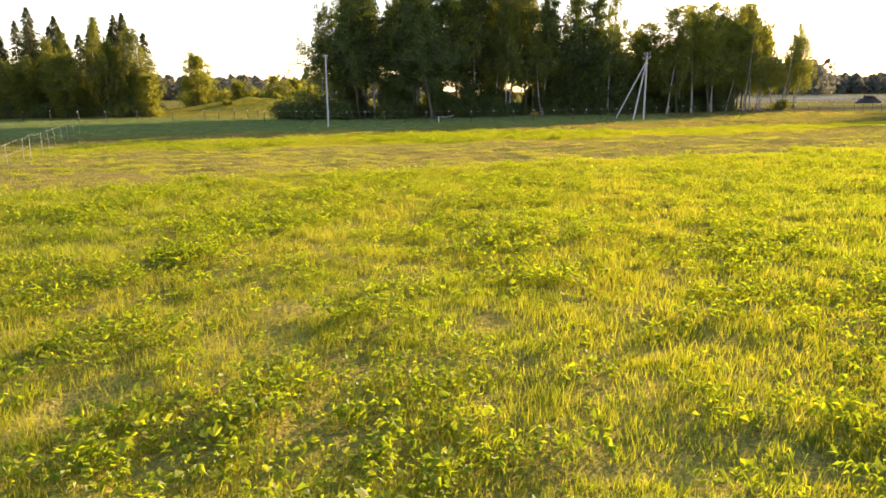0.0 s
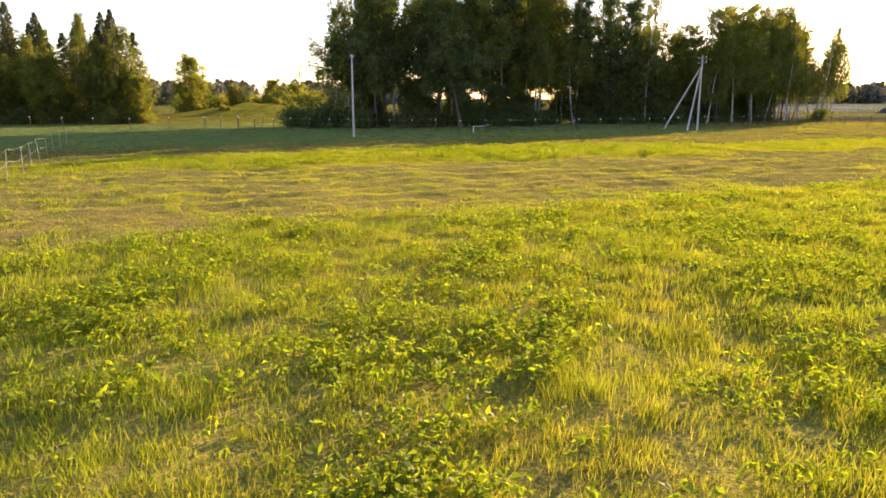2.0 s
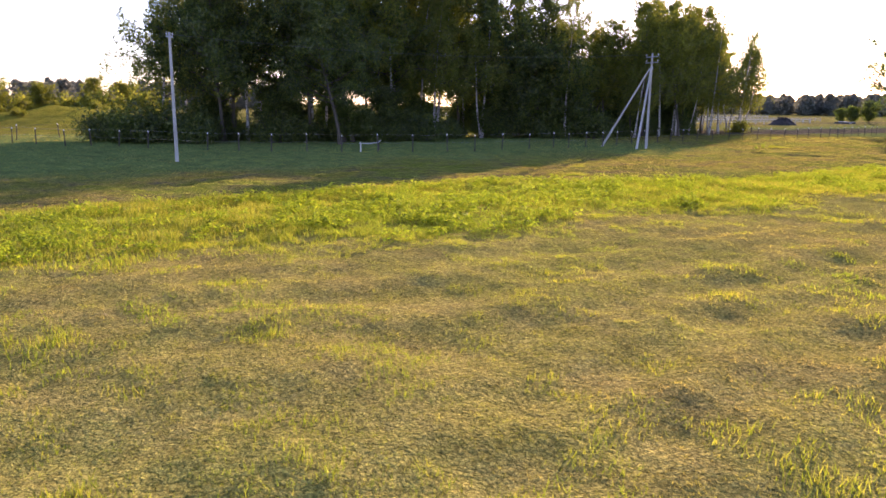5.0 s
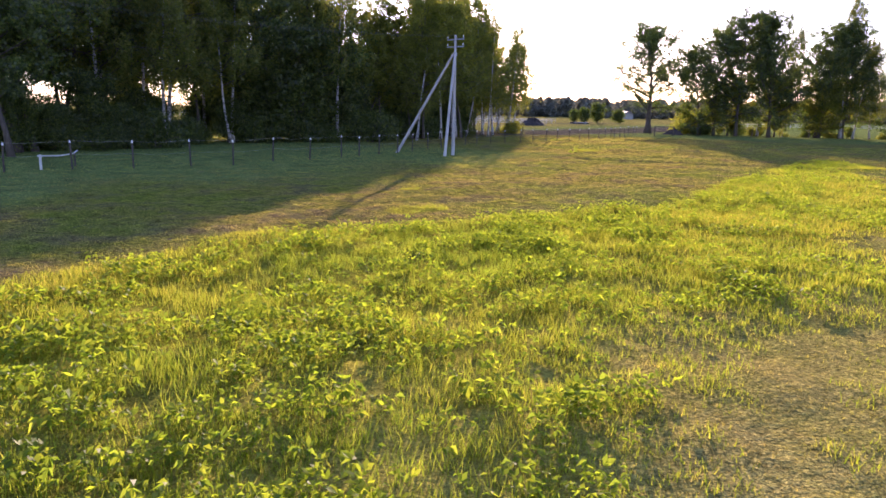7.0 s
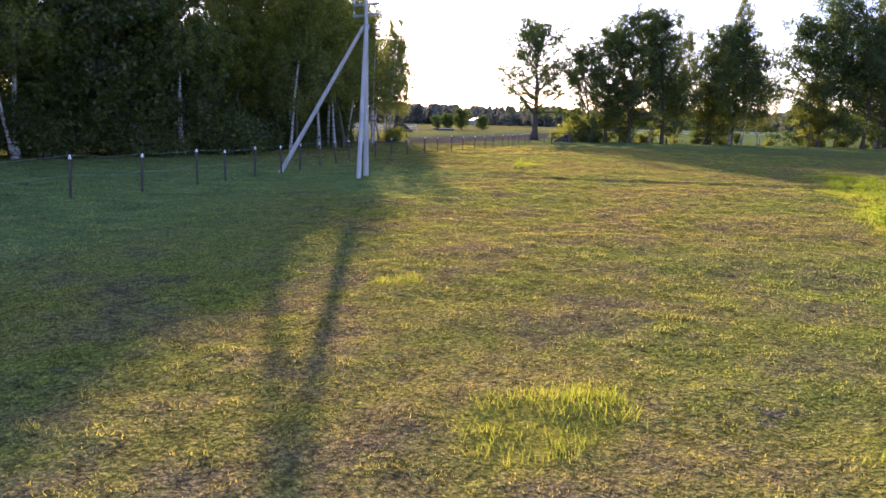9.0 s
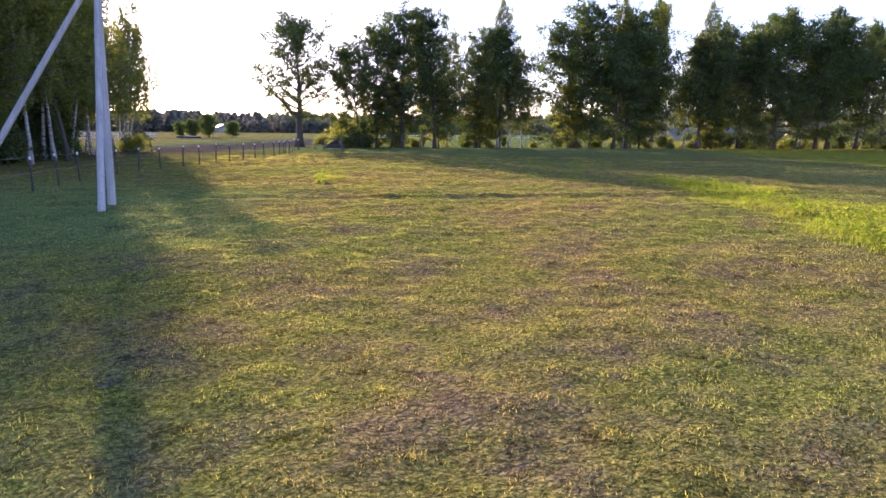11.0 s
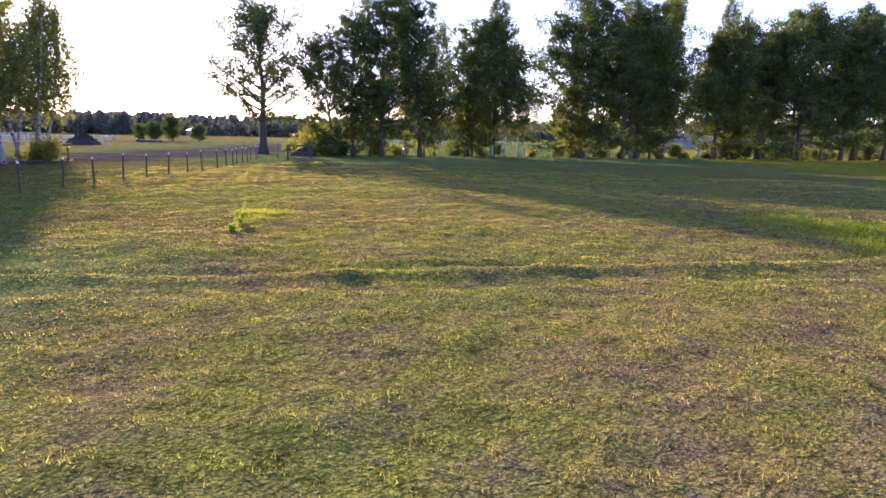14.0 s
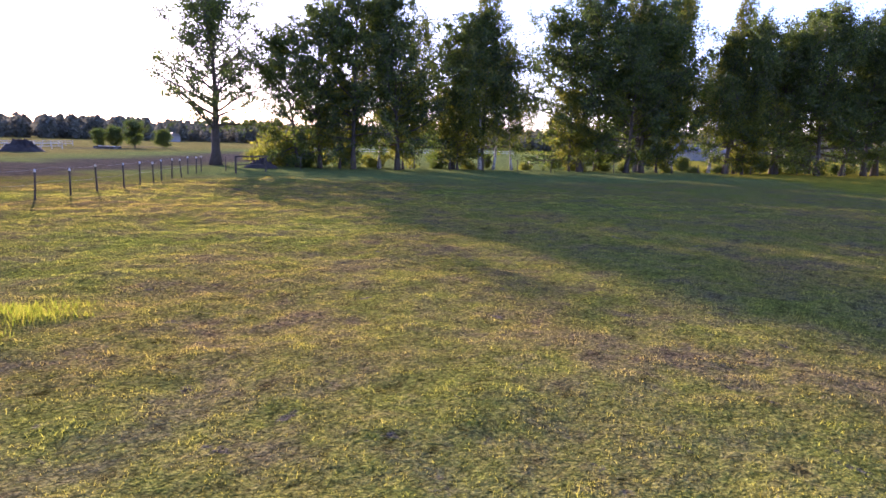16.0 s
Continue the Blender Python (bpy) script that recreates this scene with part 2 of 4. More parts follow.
def height(x, y):
    near = smooth(400, 150, np.hypot(x - 10, y - 60))
    z = near * (0.05 * waves(x, y, 11, 9) + 0.03 * waves(x, y, 12, 2.6) + 0.024 * waves(x, y, 13, 1.2))
    strip = smooth(-1, 2, y - (40 + 0.5 * x)) * smooth(1, -2, y - (54 + 0.35 * x)) * smooth(60, 40, np.abs(x))
    z = z + 0.042 * strip * np.sin(2 * np.pi * (y - 0.42 * x) / 2.3 + 1.6 * waves(x, y, 17, 12))
    # two wheel ruts across the mown field
    d = (y - (94.9 - 1.163 * (x - 24.73))) * 0.652
    for off, deep in ((0.0, 0.08), (-1.8, 0.035)):
        z = z - deep * np.exp(-((d - off + 0.22 * waves(x, y, 21, 9)) / 0.26) ** 2) * smooth(19, 24, x) * smooth(75, 55, x)
    z = z + 0.09 * np.exp(-((d + 0.75 + 0.22 * waves(x, y, 21, 9)) / 0.38) ** 2) * smooth(19, 24, x) * smooth(75, 55, x)
    # older furrows scraped across the turf beside the strutted pole
    for x0, y0, x1, y1, deep in ((14.5, 90.9, 19.6, 92.2, 0.09), (15.6, 89.9, 19.0, 91.3, 0.07)):
        ux, uy = (x1 - x0) / math.hypot(x1 - x0, y1 - y0), (y1 - y0) / math.hypot(x1 - x0, y1 - y0)
        s, t = (x - x0) * ux + (y - y0) * uy, (y - y0) * ux - (x - x0) * uy
        z = z - deep * np.exp(-((t + 0.12 * waves(x, y, 22, 3)) / 0.22) ** 2) * smooth(-0.5, 0.8, s) * smooth(math.hypot(x1 - x0, y1 - y0) + 0.5, math.hypot(x1 - x0, y1 - y0) - 0.8, s)
    # grassy knoll behind the back fence
    z = z + 2.5 * np.exp(-(((x + 44) / 17) ** 2 + ((y - 138) / 11) ** 2)) * (1 + 0.22 * waves(x, y, 14, 8) + 0.1 * waves(x, y, 16, 3))
    return z


def ground_z(x, y):
    return float(height(np.array([x], float), np.array([y], float))[0])


# ---- mesh helpers ----


class Geo:
    """Vertices and faces gathered from pieces."""

    def __init__(self):
        self.v, self.f, self.n = [], [], 0

    def add(self, verts, faces):
        verts, faces = np.asarray(verts, float), np.asarray(faces, int)
        self.v.append(verts), self.f.append(faces + self.n)
        self.n += len(verts)
        return self

    def mesh(self, name, mat, soft=False):
        me = bpy.data.meshes.new(name)
        verts = np.concatenate(self.v)
        loops = np.concatenate([f.ravel() for f in self.f])
        totals = np.concatenate([np.full(len(f), f.shape[1]) for f in self.f])
        me.vertices.add(len(verts)), me.vertices.foreach_set("co", verts.astype(np.float32).ravel())
        me.loops.add(len(loops)), me.loops.foreach_set("vertex_index", loops.astype(np.int32))
        me.polygons.add(len(totals)), me.polygons.foreach_set("loop_start", np.r_[0, np.cumsum(totals)[:-1]].astype(np.int32))
        me.polygons.foreach_set("use_smooth", np.full(len(totals), soft))
        me.update(calc_edges=True)
        me.materials.append(mat)
        return me


def part(name, geo, mat, parent=None, label="", soft=False):
    ob = new(name, geo if isinstance(geo, bpy.types.Mesh) else geo.mesh(name, mat, soft))
    ob.parent = parent
    return tagged(ob, label)


def empty(name, m=None):
    ob = new(name)
    ob.empty_display_size = 0.3
    if m is not None:
        ob.matrix_basis = m
    return ob


def tube(geo, pts, radii, sides=6, caps=True):
    pts, radii = np.asarray(pts, float), np.asarray(radii, float)
    way = np.gradient(pts, axis=0)
    way /= np.linalg.norm(way, axis=1)[:, None] + 1e-9
    ref = np.where(np.abs(way[:, 2:3]) > 0.9, [[1.0, 0, 0]], [[0, 0, 1.0]])
    a = np.cross(way, ref)
    a /= np.linalg.norm(a, axis=1)[:, None]
    b = np.cross(way, a)
    ang = np.arange(sides) * 2 * np.pi / sides
    ring = pts[:, None] + radii[:, None, None] * (np.cos(ang)[None, :, None] * a[:, None] + np.sin(ang)[None, :, None] * b[:, None])
    n, k = len(pts), np.arange(sides)
    faces = [np.stack([i * sides + k, i * sides + (k + 1) % sides, (i + 1) * sides + (k + 1) % sides, (i + 1) * sides + k], 1) for i in range(n - 1)]
    base = geo.n
    geo.add(ring.reshape(-1, 3), np.concatenate(faces))
    if caps:
        geo.f.append(np.array([k[::-1] + base])), geo.f.append(np.array([k + base + (n - 1) * sides]))
    return geo


def box(geo, size, at=(0, 0, 0), bevel=0.012, turn=0.0):
    """A box with chamfered upright and level edges."""
    bm = bmesh.new()
    bmesh.ops.create_cube(bm, size=1, matrix=Matrix.Translation(at) @ Matrix.Rotation(turn, 4, "Z") @ Matrix.Diagonal((*size, 1)))
    bmesh.ops.bevel(bm, geom=bm.edges[:], offset=bevel, segments=1, affect="EDGES")
    bm.verts.index_update()
    vs = np.array([v.co for v in bm.verts])
    by = {}
    for f in bm.faces:
        by.setdefault(len(f.verts), []).append([v.index for v in f.verts])
    base = geo.n
    geo.v.append(vs)
    geo.n += len(vs)
    for fs in by.values():
        geo.f.append(np.array(fs) + base)
    bm.free()
    return geo


def leaves(geo, centres, size, rng, slim=0.7, hang=0.0):
    """A pointed leaf spray at each centre; hang turns the tips down."""
    n = len(centres)
    size = (size * rng.uniform(0.6, 1.35, n))[:, None]
    a = rng.normal(size=(n, 3))
    a[:, 2] = a[:, 2] * (1 - hang) - 1.2 * hang
    a /= np.linalg.norm(a, axis=1)[:, None]
    b = np.cross(a, rng.normal(size=(n, 3)))
    b /= np.linalg.norm(b, axis=1)[:, None] + 1e-9
    v = np.stack([centres - a * size * 0.5 + b * size * slim * 0.5, centres - a * size * 0.4 - b * size * slim * 0.5, centres + a * size * 0.6], 1)
    return geo.add(v.reshape(-1, 3), np.arange(n)[:, None] * 3 + [[0, 1, 2]])


def limb_path(start, way, length, rng, droop=0.0, lift=0.0, n=5, wob=0.10):
    pts, p, w = [np.array(start, float)], np.array(start, float), np.array(way, float)
    for i in range(n):
        w = w + rng.normal(size=3) * wob + np.array((0, 0, lift - droop * (i + 1) / n))
        w /= np.linalg.norm(w)
        p = p + w * length / n
        pts.append(p)
    return np.array(pts)


def tree(name, rng, high, girth, clear, spread, boughs, twigs, per, leaf, bark, green, style="round", lean=0.03, stems=1, hang=0.0, puff=0.3, rise=0.55, skirt=0.0):
    """A tree as trunk and crown. clear: bare height; spread: crown radius; twigs: side shoots a bough; per: leaves a shoot;
    hang: how far the leaf strands droop; puff: how loosely leaves sit round a shoot; rise: how steeply boughs climb; skirt: how far the lowest ones sink."""
    root = empty(name)
    wood, arms, crown, pts = Geo(), Geo(), Geo(), []
    for s in range(stems):
        tilt = np.array((rng.normal() * lean, rng.normal() * lean, 1.0)) if stems == 1 else np.array((math.cos(s * 2.4) * 0.2, math.sin(s * 2.4) * 0.2, 1.0))
        top = high * (1 if s == 0 else rng.uniform(0.75, 0.95))
        axis = limb_path((0.25 * s, 0.1 * s, -0.25), tilt / np.linalg.norm(tilt), top * 0.97, rng, wob=0.04, lift=0.03, n=9)
        r = girth * (1 - 0.93 * np.linspace(0, 1, 10) ** 0.85) * (0.8 if s else 1)
        r[0] *= 1.5
        tube(wood, axis, r, 8)
        n = boughs // stems
        for i in range(n):
            f = (i + rng.uniform(0, 1)) / n
            z = clear / high + (0.97 - clear / high) * f**0.9
            at = np.array([np.interp(z, np.linspace(0, 1, 10), axis[:, k]) for k in range(3)])
            shape = {"round": math.sin(math.pi * (0.2 + 0.74 * f)) ** 0.75, "tall": (1.05 - f) ** 0.45 * (0.55 + 0.45 * math.sin(math.pi * min(1, f * 1.6 + 0.2)))}[style]
            length = max(0.7, spread * shape * rng.uniform(0.5, 1.25))
            az = i * 2.399 + rng.uniform(-0.6, 0.6)
            way = np.array((math.cos(az), math.sin(az), rise * rng.uniform(0.5, 1.4) + 0.7 * f - skirt * max(0.0, 1 - 4 * f)))
            path = limb_path(at, way / np.linalg.norm(way), length, rng, droop=0.2 * hang, lift=0.04)
            rr = max(0.022, girth * 0.34 * (1 - 0.75 * f) * min(1.0, length / spread + 0.25))
            tube(arms, path, rr * np.linspace(1, 0.25, len(path)), 4, False)
            for _ in range(max(2, round(twigs * (0.25 + 0.8 * length / spread)))):
                g = rng.uniform(0.28, 1.0)
                q = np.array([np.interp(g, np.linspace(0, 1, len(path)), path[:, k]) for k in range(3)])
                d = 0.7 * (path[-1] - path[0]) / length + rng.normal(size=3) * 0.65
                d /= np.linalg.norm(d)
                long = 0.3 + length * rng.uniform(0.15, 0.42) * (1.2 - 0.5 * g)
                tube(arms, [q, q + d * long * 0.55 + rng.normal(size=3) * 0.05, q + d * long], [rr * 0.34, rr * 0.22, 0.01], 3, False)
                count = max(8, round(per * rng.uniform(0.5, 1.4)))
                if hang > 0.5:
                    strand = rng.integers(0, max(2, count // 9), count)
                    foot = rng.uniform(0.15, 1.05, count)[strand]
                    c = q + d * (long * foot)[:, None] + rng.normal(size=(count, 3))[strand] * 0.16 + rng.normal(size=(count, 3)) * 0.09
                    c[:, 2] += 0.15 - rng.uniform(0, 1, count) * (hang * rng.uniform(0.5, 2.1, count))[strand]
                else:
                    c = q + d * (long * rng.uniform(0.1, 1.08, count))[:, None] + rng.normal(size=(count, 3)) * puff * rng.uniform(0.6, 1.3) * np.array((1, 1, 0.65))
                pts.append(c)
    pts = np.concatenate(pts)
    pts = pts[pts[:, 2] > 0.15]
    leaves(crown, pts, leaf, rng, hang=0.5 * min(1, hang))
    part("trunk", wood, bark, root, soft=True)
    part("branchwork", arms, M_BARK, root, soft=True)
    part("crown", crown, green, root)
    return root


def spruce(name, rng, high, spread):
    root = empty(name)
    wood, crown = Geo(), Geo()
    tube(wood, [(0, 0, -0.2), (0.02, 0, high * 0.5), (0, 0.03, high)], [high * 0.013, high * 0.008, 0.02], 7)
    pts = []
    for z in np.arange(high * 0.06, high * 0.985, 0.36):
        reach = spread * (1 - z / high) ** 0.8 + 0.08
        for k in range(9):
            az, long = rng.uniform(0, 2 * np.pi), reach * rng.uniform(0.55, 1.15)
            s = rng.uniform(0.12, 1, 24) ** 0.8
            side = rng.normal(size=24) * 0.14 * long * (0.25 + s * (1.2 - s))
            sag = rng.uniform(0.2, 0.4)
            pts.append(np.stack([s * long * math.cos(az) - side * math.sin(az), s * long * math.sin(az) + side * math.cos(az), z - sag * long * s + 0.16 * long * s**3 - rng.uniform(0, 0.35, 24) * s], 1))
    leaves(crown, np.concatenate(pts), 0.34, rng, slim=0.42, hang=0.35)
    part("trunk", wood, M_BARK, root, soft=True)
    part("crown", crown, M_NEEDLE, root)
    return root


def bush(name, rng, high, spread, green, per=16, leaf=0.2):
    root = empty(name)
    wood, crown = Geo(), Geo()
    tufts = []
    for i in range(16):
        az, out = i * 2.399, rng.uniform(0.15, 1) ** 0.6
        way = np.array((math.cos(az) * out * spread, math.sin(az) * out * spread, high * math.sqrt(max(0.08, 1.05 - out**2)) * rng.uniform(0.75, 1.05)))
        path = limb_path((0.1 * math.cos(az), 0.1 * math.sin(az), -0.1), way / np.linalg.norm(way), np.linalg.norm(way) * 0.92, rng, wob=0.12)
        tube(wood, path, np.linspace(0.05, 0.01, len(path)), 4, False)
        for c in range(11):
            f = rng.uniform(0.25, 1)
            q = np.array([np.interp(f, np.linspace(0, 1, len(path)), path[:, k]) for k in range(3)])
            tufts.append(q + rng.normal(size=3) * 0.16 * spread)
    tufts = np.array(tufts)
    cloud = rng.normal(size=(len(tufts), per, 3)) * 0.14 * (spread + high) / 2
    pts = (tufts[:, None] + cloud).reshape(-1, 3)
    leaves(crown, pts[pts[:, 2] > 0.05], leaf, rng)
    part("stem", wood, M_BARK, root, soft=True)
    part("crown", crown, green, root)
    return root


# ---- ground ----
def spaced(lo, hi, step, far):
    mid = np.arange(lo, hi + step / 2, step)
    out = step * 1.16 ** np.arange(1, 80)
    out = np.cumsum(out)
    out = out[out < far]
    return np.r_[lo - out[::-1], mid, hi + out]


gx, gy = spaced(-30, 56, 0.25, 2600), spaced(4, 108, 0.25, 2600)
X, Y = np.meshgrid(gx, gy)
Z = height(X, Y)
geo = Geo()
nx, ny = len(gx), len(gy)
i, j = np.meshgrid(np.arange(nx - 1), np.arange(ny - 1))
a = (j * nx + i).ravel()
geo.add(np.stack([X.ravel(), Y.ravel(), Z.ravel()], 1), np.stack([a, a + 1, a + nx + 1, a + nx], 1))

m, nodes, links = material("meadow_ground")
out, bsdf = nodes.new("ShaderNodeOutputMaterial"), nodes.new("ShaderNodeBsdfPrincipled")
links.new(bsdf.outputs[0], out.inputs[0])
pos = nodes.new("ShaderNodeNewGeometry").outputs["Position"]
n_big, n_mid, n_fine = fractal(nodes, links, 0.11, 4, pos), fractal(nodes, links, 0.7, 5, pos), fractal(nodes, links, 9, 4, pos, 0.75)
short = mixed(nodes, links, 1.0, turf(nodes, links, pos), (0.66, 0.67, 0.64), "MULTIPLY")
tall = ramp(nodes, links, n_mid, [(0.3, (0.14, 0.145, 0.02)), (0.5, (0.25, 0.24, 0.03)), (0.7, (0.34, 0.295, 0.04))])
soil = ramp(nodes, links, n_mid, [(0.3, (0.075, 0.068, 0.062)), (0.7, (0.135, 0.122, 0.112))])
straw = ramp(nodes, links, n_mid, [(0.3, (0.28, 0.235, 0.08)), (0.7, (0.43, 0.36, 0.13))])
at_l, at_s, at_d = (nodes.new("ShaderNodeAttribute") for _ in range(3))
at_m = nodes.new("ShaderNodeAttribute")
at_m.attribute_name = "greener_turf"
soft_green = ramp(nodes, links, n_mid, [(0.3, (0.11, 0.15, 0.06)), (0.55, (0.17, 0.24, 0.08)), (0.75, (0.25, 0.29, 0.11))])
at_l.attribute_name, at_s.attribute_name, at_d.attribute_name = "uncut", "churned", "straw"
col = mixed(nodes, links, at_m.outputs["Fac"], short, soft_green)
col = mixed(nodes, links, at_l.outputs["Fac"], col, tall)
col = mixed(nodes, links, at_d.outputs["Fac"], col, straw)
col = mixed(nodes, links, at_s.outputs["Fac"], col, soil)
# tufts a hand wide, each with its own tone and a dark gap round it
scuff = ramp(nodes, links, fractal(nodes, links, 1.5, 7, pos, 0.7), [(0.61, (0, 0, 0)), (0.68, (0.8, 0.8, 0.8))])
col = mixed(nodes, links, mixed(nodes, links, 1.0, scuff, ramp(nodes, links, at_l.outputs["Fac"], [(0.1, (1, 1, 1)), (0.4, (0, 0, 0))]), "MULTIPLY"), col, (0.12, 0.10, 0.105))
warp = nodes.new("ShaderNodeVectorMath")
warp.operation = "MULTIPLY_ADD"
wn = nodes.new("ShaderNodeTexNoise")
wn.inputs["Scale"].default_value = 7.0
links.new(pos, wn.inputs["Vector"])
links.new(wn.outputs["Color"], warp.inputs[0])
warp.inputs[1].default_value = (0.11, 0.11, 0.0)
links.new(pos, warp.inputs[2])
cells = []
rest = nodes.new("ShaderNodeMath")
rest.operation, rest.use_clamp = "MULTIPLY_ADD", True
links.new(at_l.outputs["Fac"], rest.inputs[0])
rest.inputs[1].default_value, rest.inputs[2].default_value = -0.5, 1.0
for scale in (19.0, 52.0):
    vor = nodes.new("ShaderNodeTexVoronoi")
    vor.inputs["Scale"].default_value = scale
    links.new(warp.outputs[0], vor.inputs["Vector"])
    cells.append(vor)
    apart = nodes.new("ShaderNodeSeparateColor")
    links.new(vor.outputs["Color"], apart.inputs[0])
    col = mixed(nodes, links, rest.outputs[0], col, ramp(nodes, links, apart.outputs[0], [(0.0, (0.74, 0.78, 0.74)), (0.5, (1.02, 1.02, 1.0)), (1.0, (1.32, 1.28, 1.15))]), "MULTIPLY")
    col = mixed(nodes, links, rest.outputs[0], col, ramp(nodes, links, vor.outputs["Distance"], [(0.12, (1.2, 1.2, 1.1)), (0.45, (1.0, 1.0, 1.0)), (0.75, (0.62, 0.62, 0.60))]), "MULTIPLY")
speck = ramp(nodes, links, n_fine, [(0.3, (0.6, 0.6, 0.58)), (0.52, (1.03, 1.03, 1)), (0.75, (1.4, 1.36, 1.15))])
links.new(mixed(nodes, links, 1.0, col, speck, "MULTIPLY"), bsdf.inputs["Base Color"])
bsdf.inputs["Roughness"].default_value = 0.95
bsdf.inputs["Specular IOR Level"].default_value = 0.0
bp = nodes.new("ShaderNodeBump")
bp.inputs["Strength"].default_value, bp.inputs["Distance"].default_value = 0.5, 0.045
links.new(n_fine, bp.inputs["Height"])
lumps = nodes.new("ShaderNodeBump")
lumps.inputs["Strength"].default_value, lumps.inputs["Distance"].default_value = 0.8, 0.22
links.new(fractal(nodes, links, 2.6, 6, pos, 0.7), lumps.inputs["Height"])
tuft = nodes.new("ShaderNodeBump")
tuft.invert = True
tuft.inputs["Strength"].default_value, tuft.inputs["Distance"].default_value = 0.65, 0.035
links.new(cells[0].outputs["Distance"], tuft.inputs["Height"])
links.new(lumps.outputs[0], tuft.inputs["Normal"])
links.new(tuft.outputs[0], bp.inputs["Normal"])
links.new(bp.outputs[0], bsdf.inputs["Normal"])
M_GROUND = m
ground = part("ground", geo, M_GROUND, soft=True)
for key, values in (("uncut", np.maximum(np.maximum(lush(X, Y), 0.9 * np.exp(-(((X + 46) / 24) ** 2 + ((Y - 136) / 22) ** 2))), 0.34 * smooth(64, 54, Y - 0.35 * X) * smooth(80, 40, np.abs(X)))), ("churned", bare(X, Y)), ("straw", np.maximum(paddock(X, Y), 0.5 * smooth(64, 54, Y - 0.35 * X) * smooth(80, 40, np.abs(X)))), ("greener_turf", greener_turf(X, Y))):
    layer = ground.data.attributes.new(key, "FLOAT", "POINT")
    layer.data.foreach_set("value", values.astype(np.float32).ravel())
tagged(ground, "broad flat pasture, partly mown, with dry patches", "ground", kind="structure")

# ---- utility poles ----


def pole_shaft(high, low=0.115, top=0.075):
    """A square tapering concrete shaft with chamfered corners."""
    g = Geo()
    return tube(g, [(0, 0, -0.3), (0, 0, high * 0.5), (0, 0, high)], [low, (low + top) / 2, top], 8)


def insulator():
    g = Geo()
    return tube(g, [(0, 0, 0), (0, 0, 0.06), (0, 0, 0.065), (0, 0, 0.12), (0, 0, 0.125), (0, 0, 0.2)], [0.012, 0.012, 0.05, 0.045, 0.028, 0.03], 8).mesh("insulator", M_CERAMIC, True)


INSULATOR = insulator()


def crossarm(parent, z, turn, wide=1.3):
    c, s = math.cos(turn), math.sin(turn)
    arm = part("crossarm", box(Geo(), (wide, 0.09, 0.09), (0, 0, z), 0.01, turn), M_STEEL, parent, "galvanised steel crossarm")
    for k in (-0.46, 0, 0.46):
        ob = part("insulator", INSULATOR, None, arm)
        ob.location = (c * wide * k, s * wide * k, z + 0.045)
    return arm


PB, A3, AL, AM = (-17.7, 79.7), (19.5, 96.6), (16.3, 99.8), (17.8, 94.7)
pole = empty("utility_pole", pose(*PB, ground_z(*PB)))
part("shaft", pole_shaft(7.7), M_CONCRETE, pole)
crossarm(pole, 7.45, 1.0, 0.5)
tagged(pole, "pale grey concrete utility pole standing in the grass", "utility pole")

corner = empty("strutted_pole", pose(*A3, ground_z(*A3)))
part("shaft", pole_shaft(8.4, 0.135, 0.085), M_CONCRETE, corner)
for foot in (AL, AM):
    g = Geo()
    f = np.array((foot[0] - A3[0], foot[1] - A3[1], -0.3))
    t = np.array((f[0] * 0.03, f[1] * 0.03, 7.1))
    tube(g, [f, (f + t) / 2, t], [0.115, 0.10, 0.085], 8)
    part("strut", g, M_CONCRETE, corner, "leaning concrete strut")
part("collar", tube(Geo(), [(0, 0, 6.95), (0, 0, 7.2)], [0.15, 0.15], 8), M_STEEL, corner)
crossarm(corner, 8.1, 1.9, 1.6)
crossarm(corner, 7.6, 1.9, 1.6)
tagged(corner, "concrete corner pole braced by two leaning struts", "utility pole")


def cable(a, b, sag):
    a, b = np.array(a), np.array(b)
    f = np.linspace(0, 1, 25)[:, None]
    p = a + (b - a) * f
    p[:, 2] -= sag * 4 * (f * (1 - f))[:, 0]
    g = tube(Geo(), p, np.full(25, 0.0028), 4)
    return tagged(part("power_line", g, M_CABLE), "thin dark overhead power line between poles", "cable", "overhead lines")


for k in (-0.6, 0, 0.6):
    cable((PB[0] + k * 0.54, PB[1] + k * 0.84, 7.55), (A3[0] - k * 0.32, A3[1] + k * 0.95, 8.3), 0.7)
    cable((PB[0] + k * 0.54, PB[1] + k * 0.84, 7.55), (PB[0] - 62, PB[1] + 38 + k, 7.5), 0.8)

# ---- fences ----
POST = Geo()
tube(POST, [(0, 0, -0.3), (0.004, 0, 0.5), (0, 0.004, 1.26), (0, 0, 1.30)], [0.047, 0.045, 0.043, 0.028], 7)
POST = POST.mesh("post", M_POST, True)
CAP = Geo()
tube(CAP, [(0, 0, 1.27), (0, 0, 1.30), (0, 0, 1.34), (0, 0, 1.40)], [0.05, 0.055, 0.04, 0.022], 8)
CAP = CAP.mesh("cap", M_WHITE, True)
PALE = Geo()
tube(PALE, [(0, 0, -0.3), (0, 0, 0.6), (0, 0, 1.30), (0, 0, 1.34)], [0.014, 0.013, 0.012, 0.008], 7)
PALE = PALE.mesh("post", M_PALEPOST, True)


def along(points, step):
    pts = np.array(points, float)
    d = np.r_[0, np.cumsum(np.hypot(*np.diff(pts, axis=0).T))]
    s = np.arange(0, d[-1] + 0.01, step)
    return np.stack([np.interp(s, d, pts[:, 0]), np.interp(s, d, pts[:, 1])], 1)


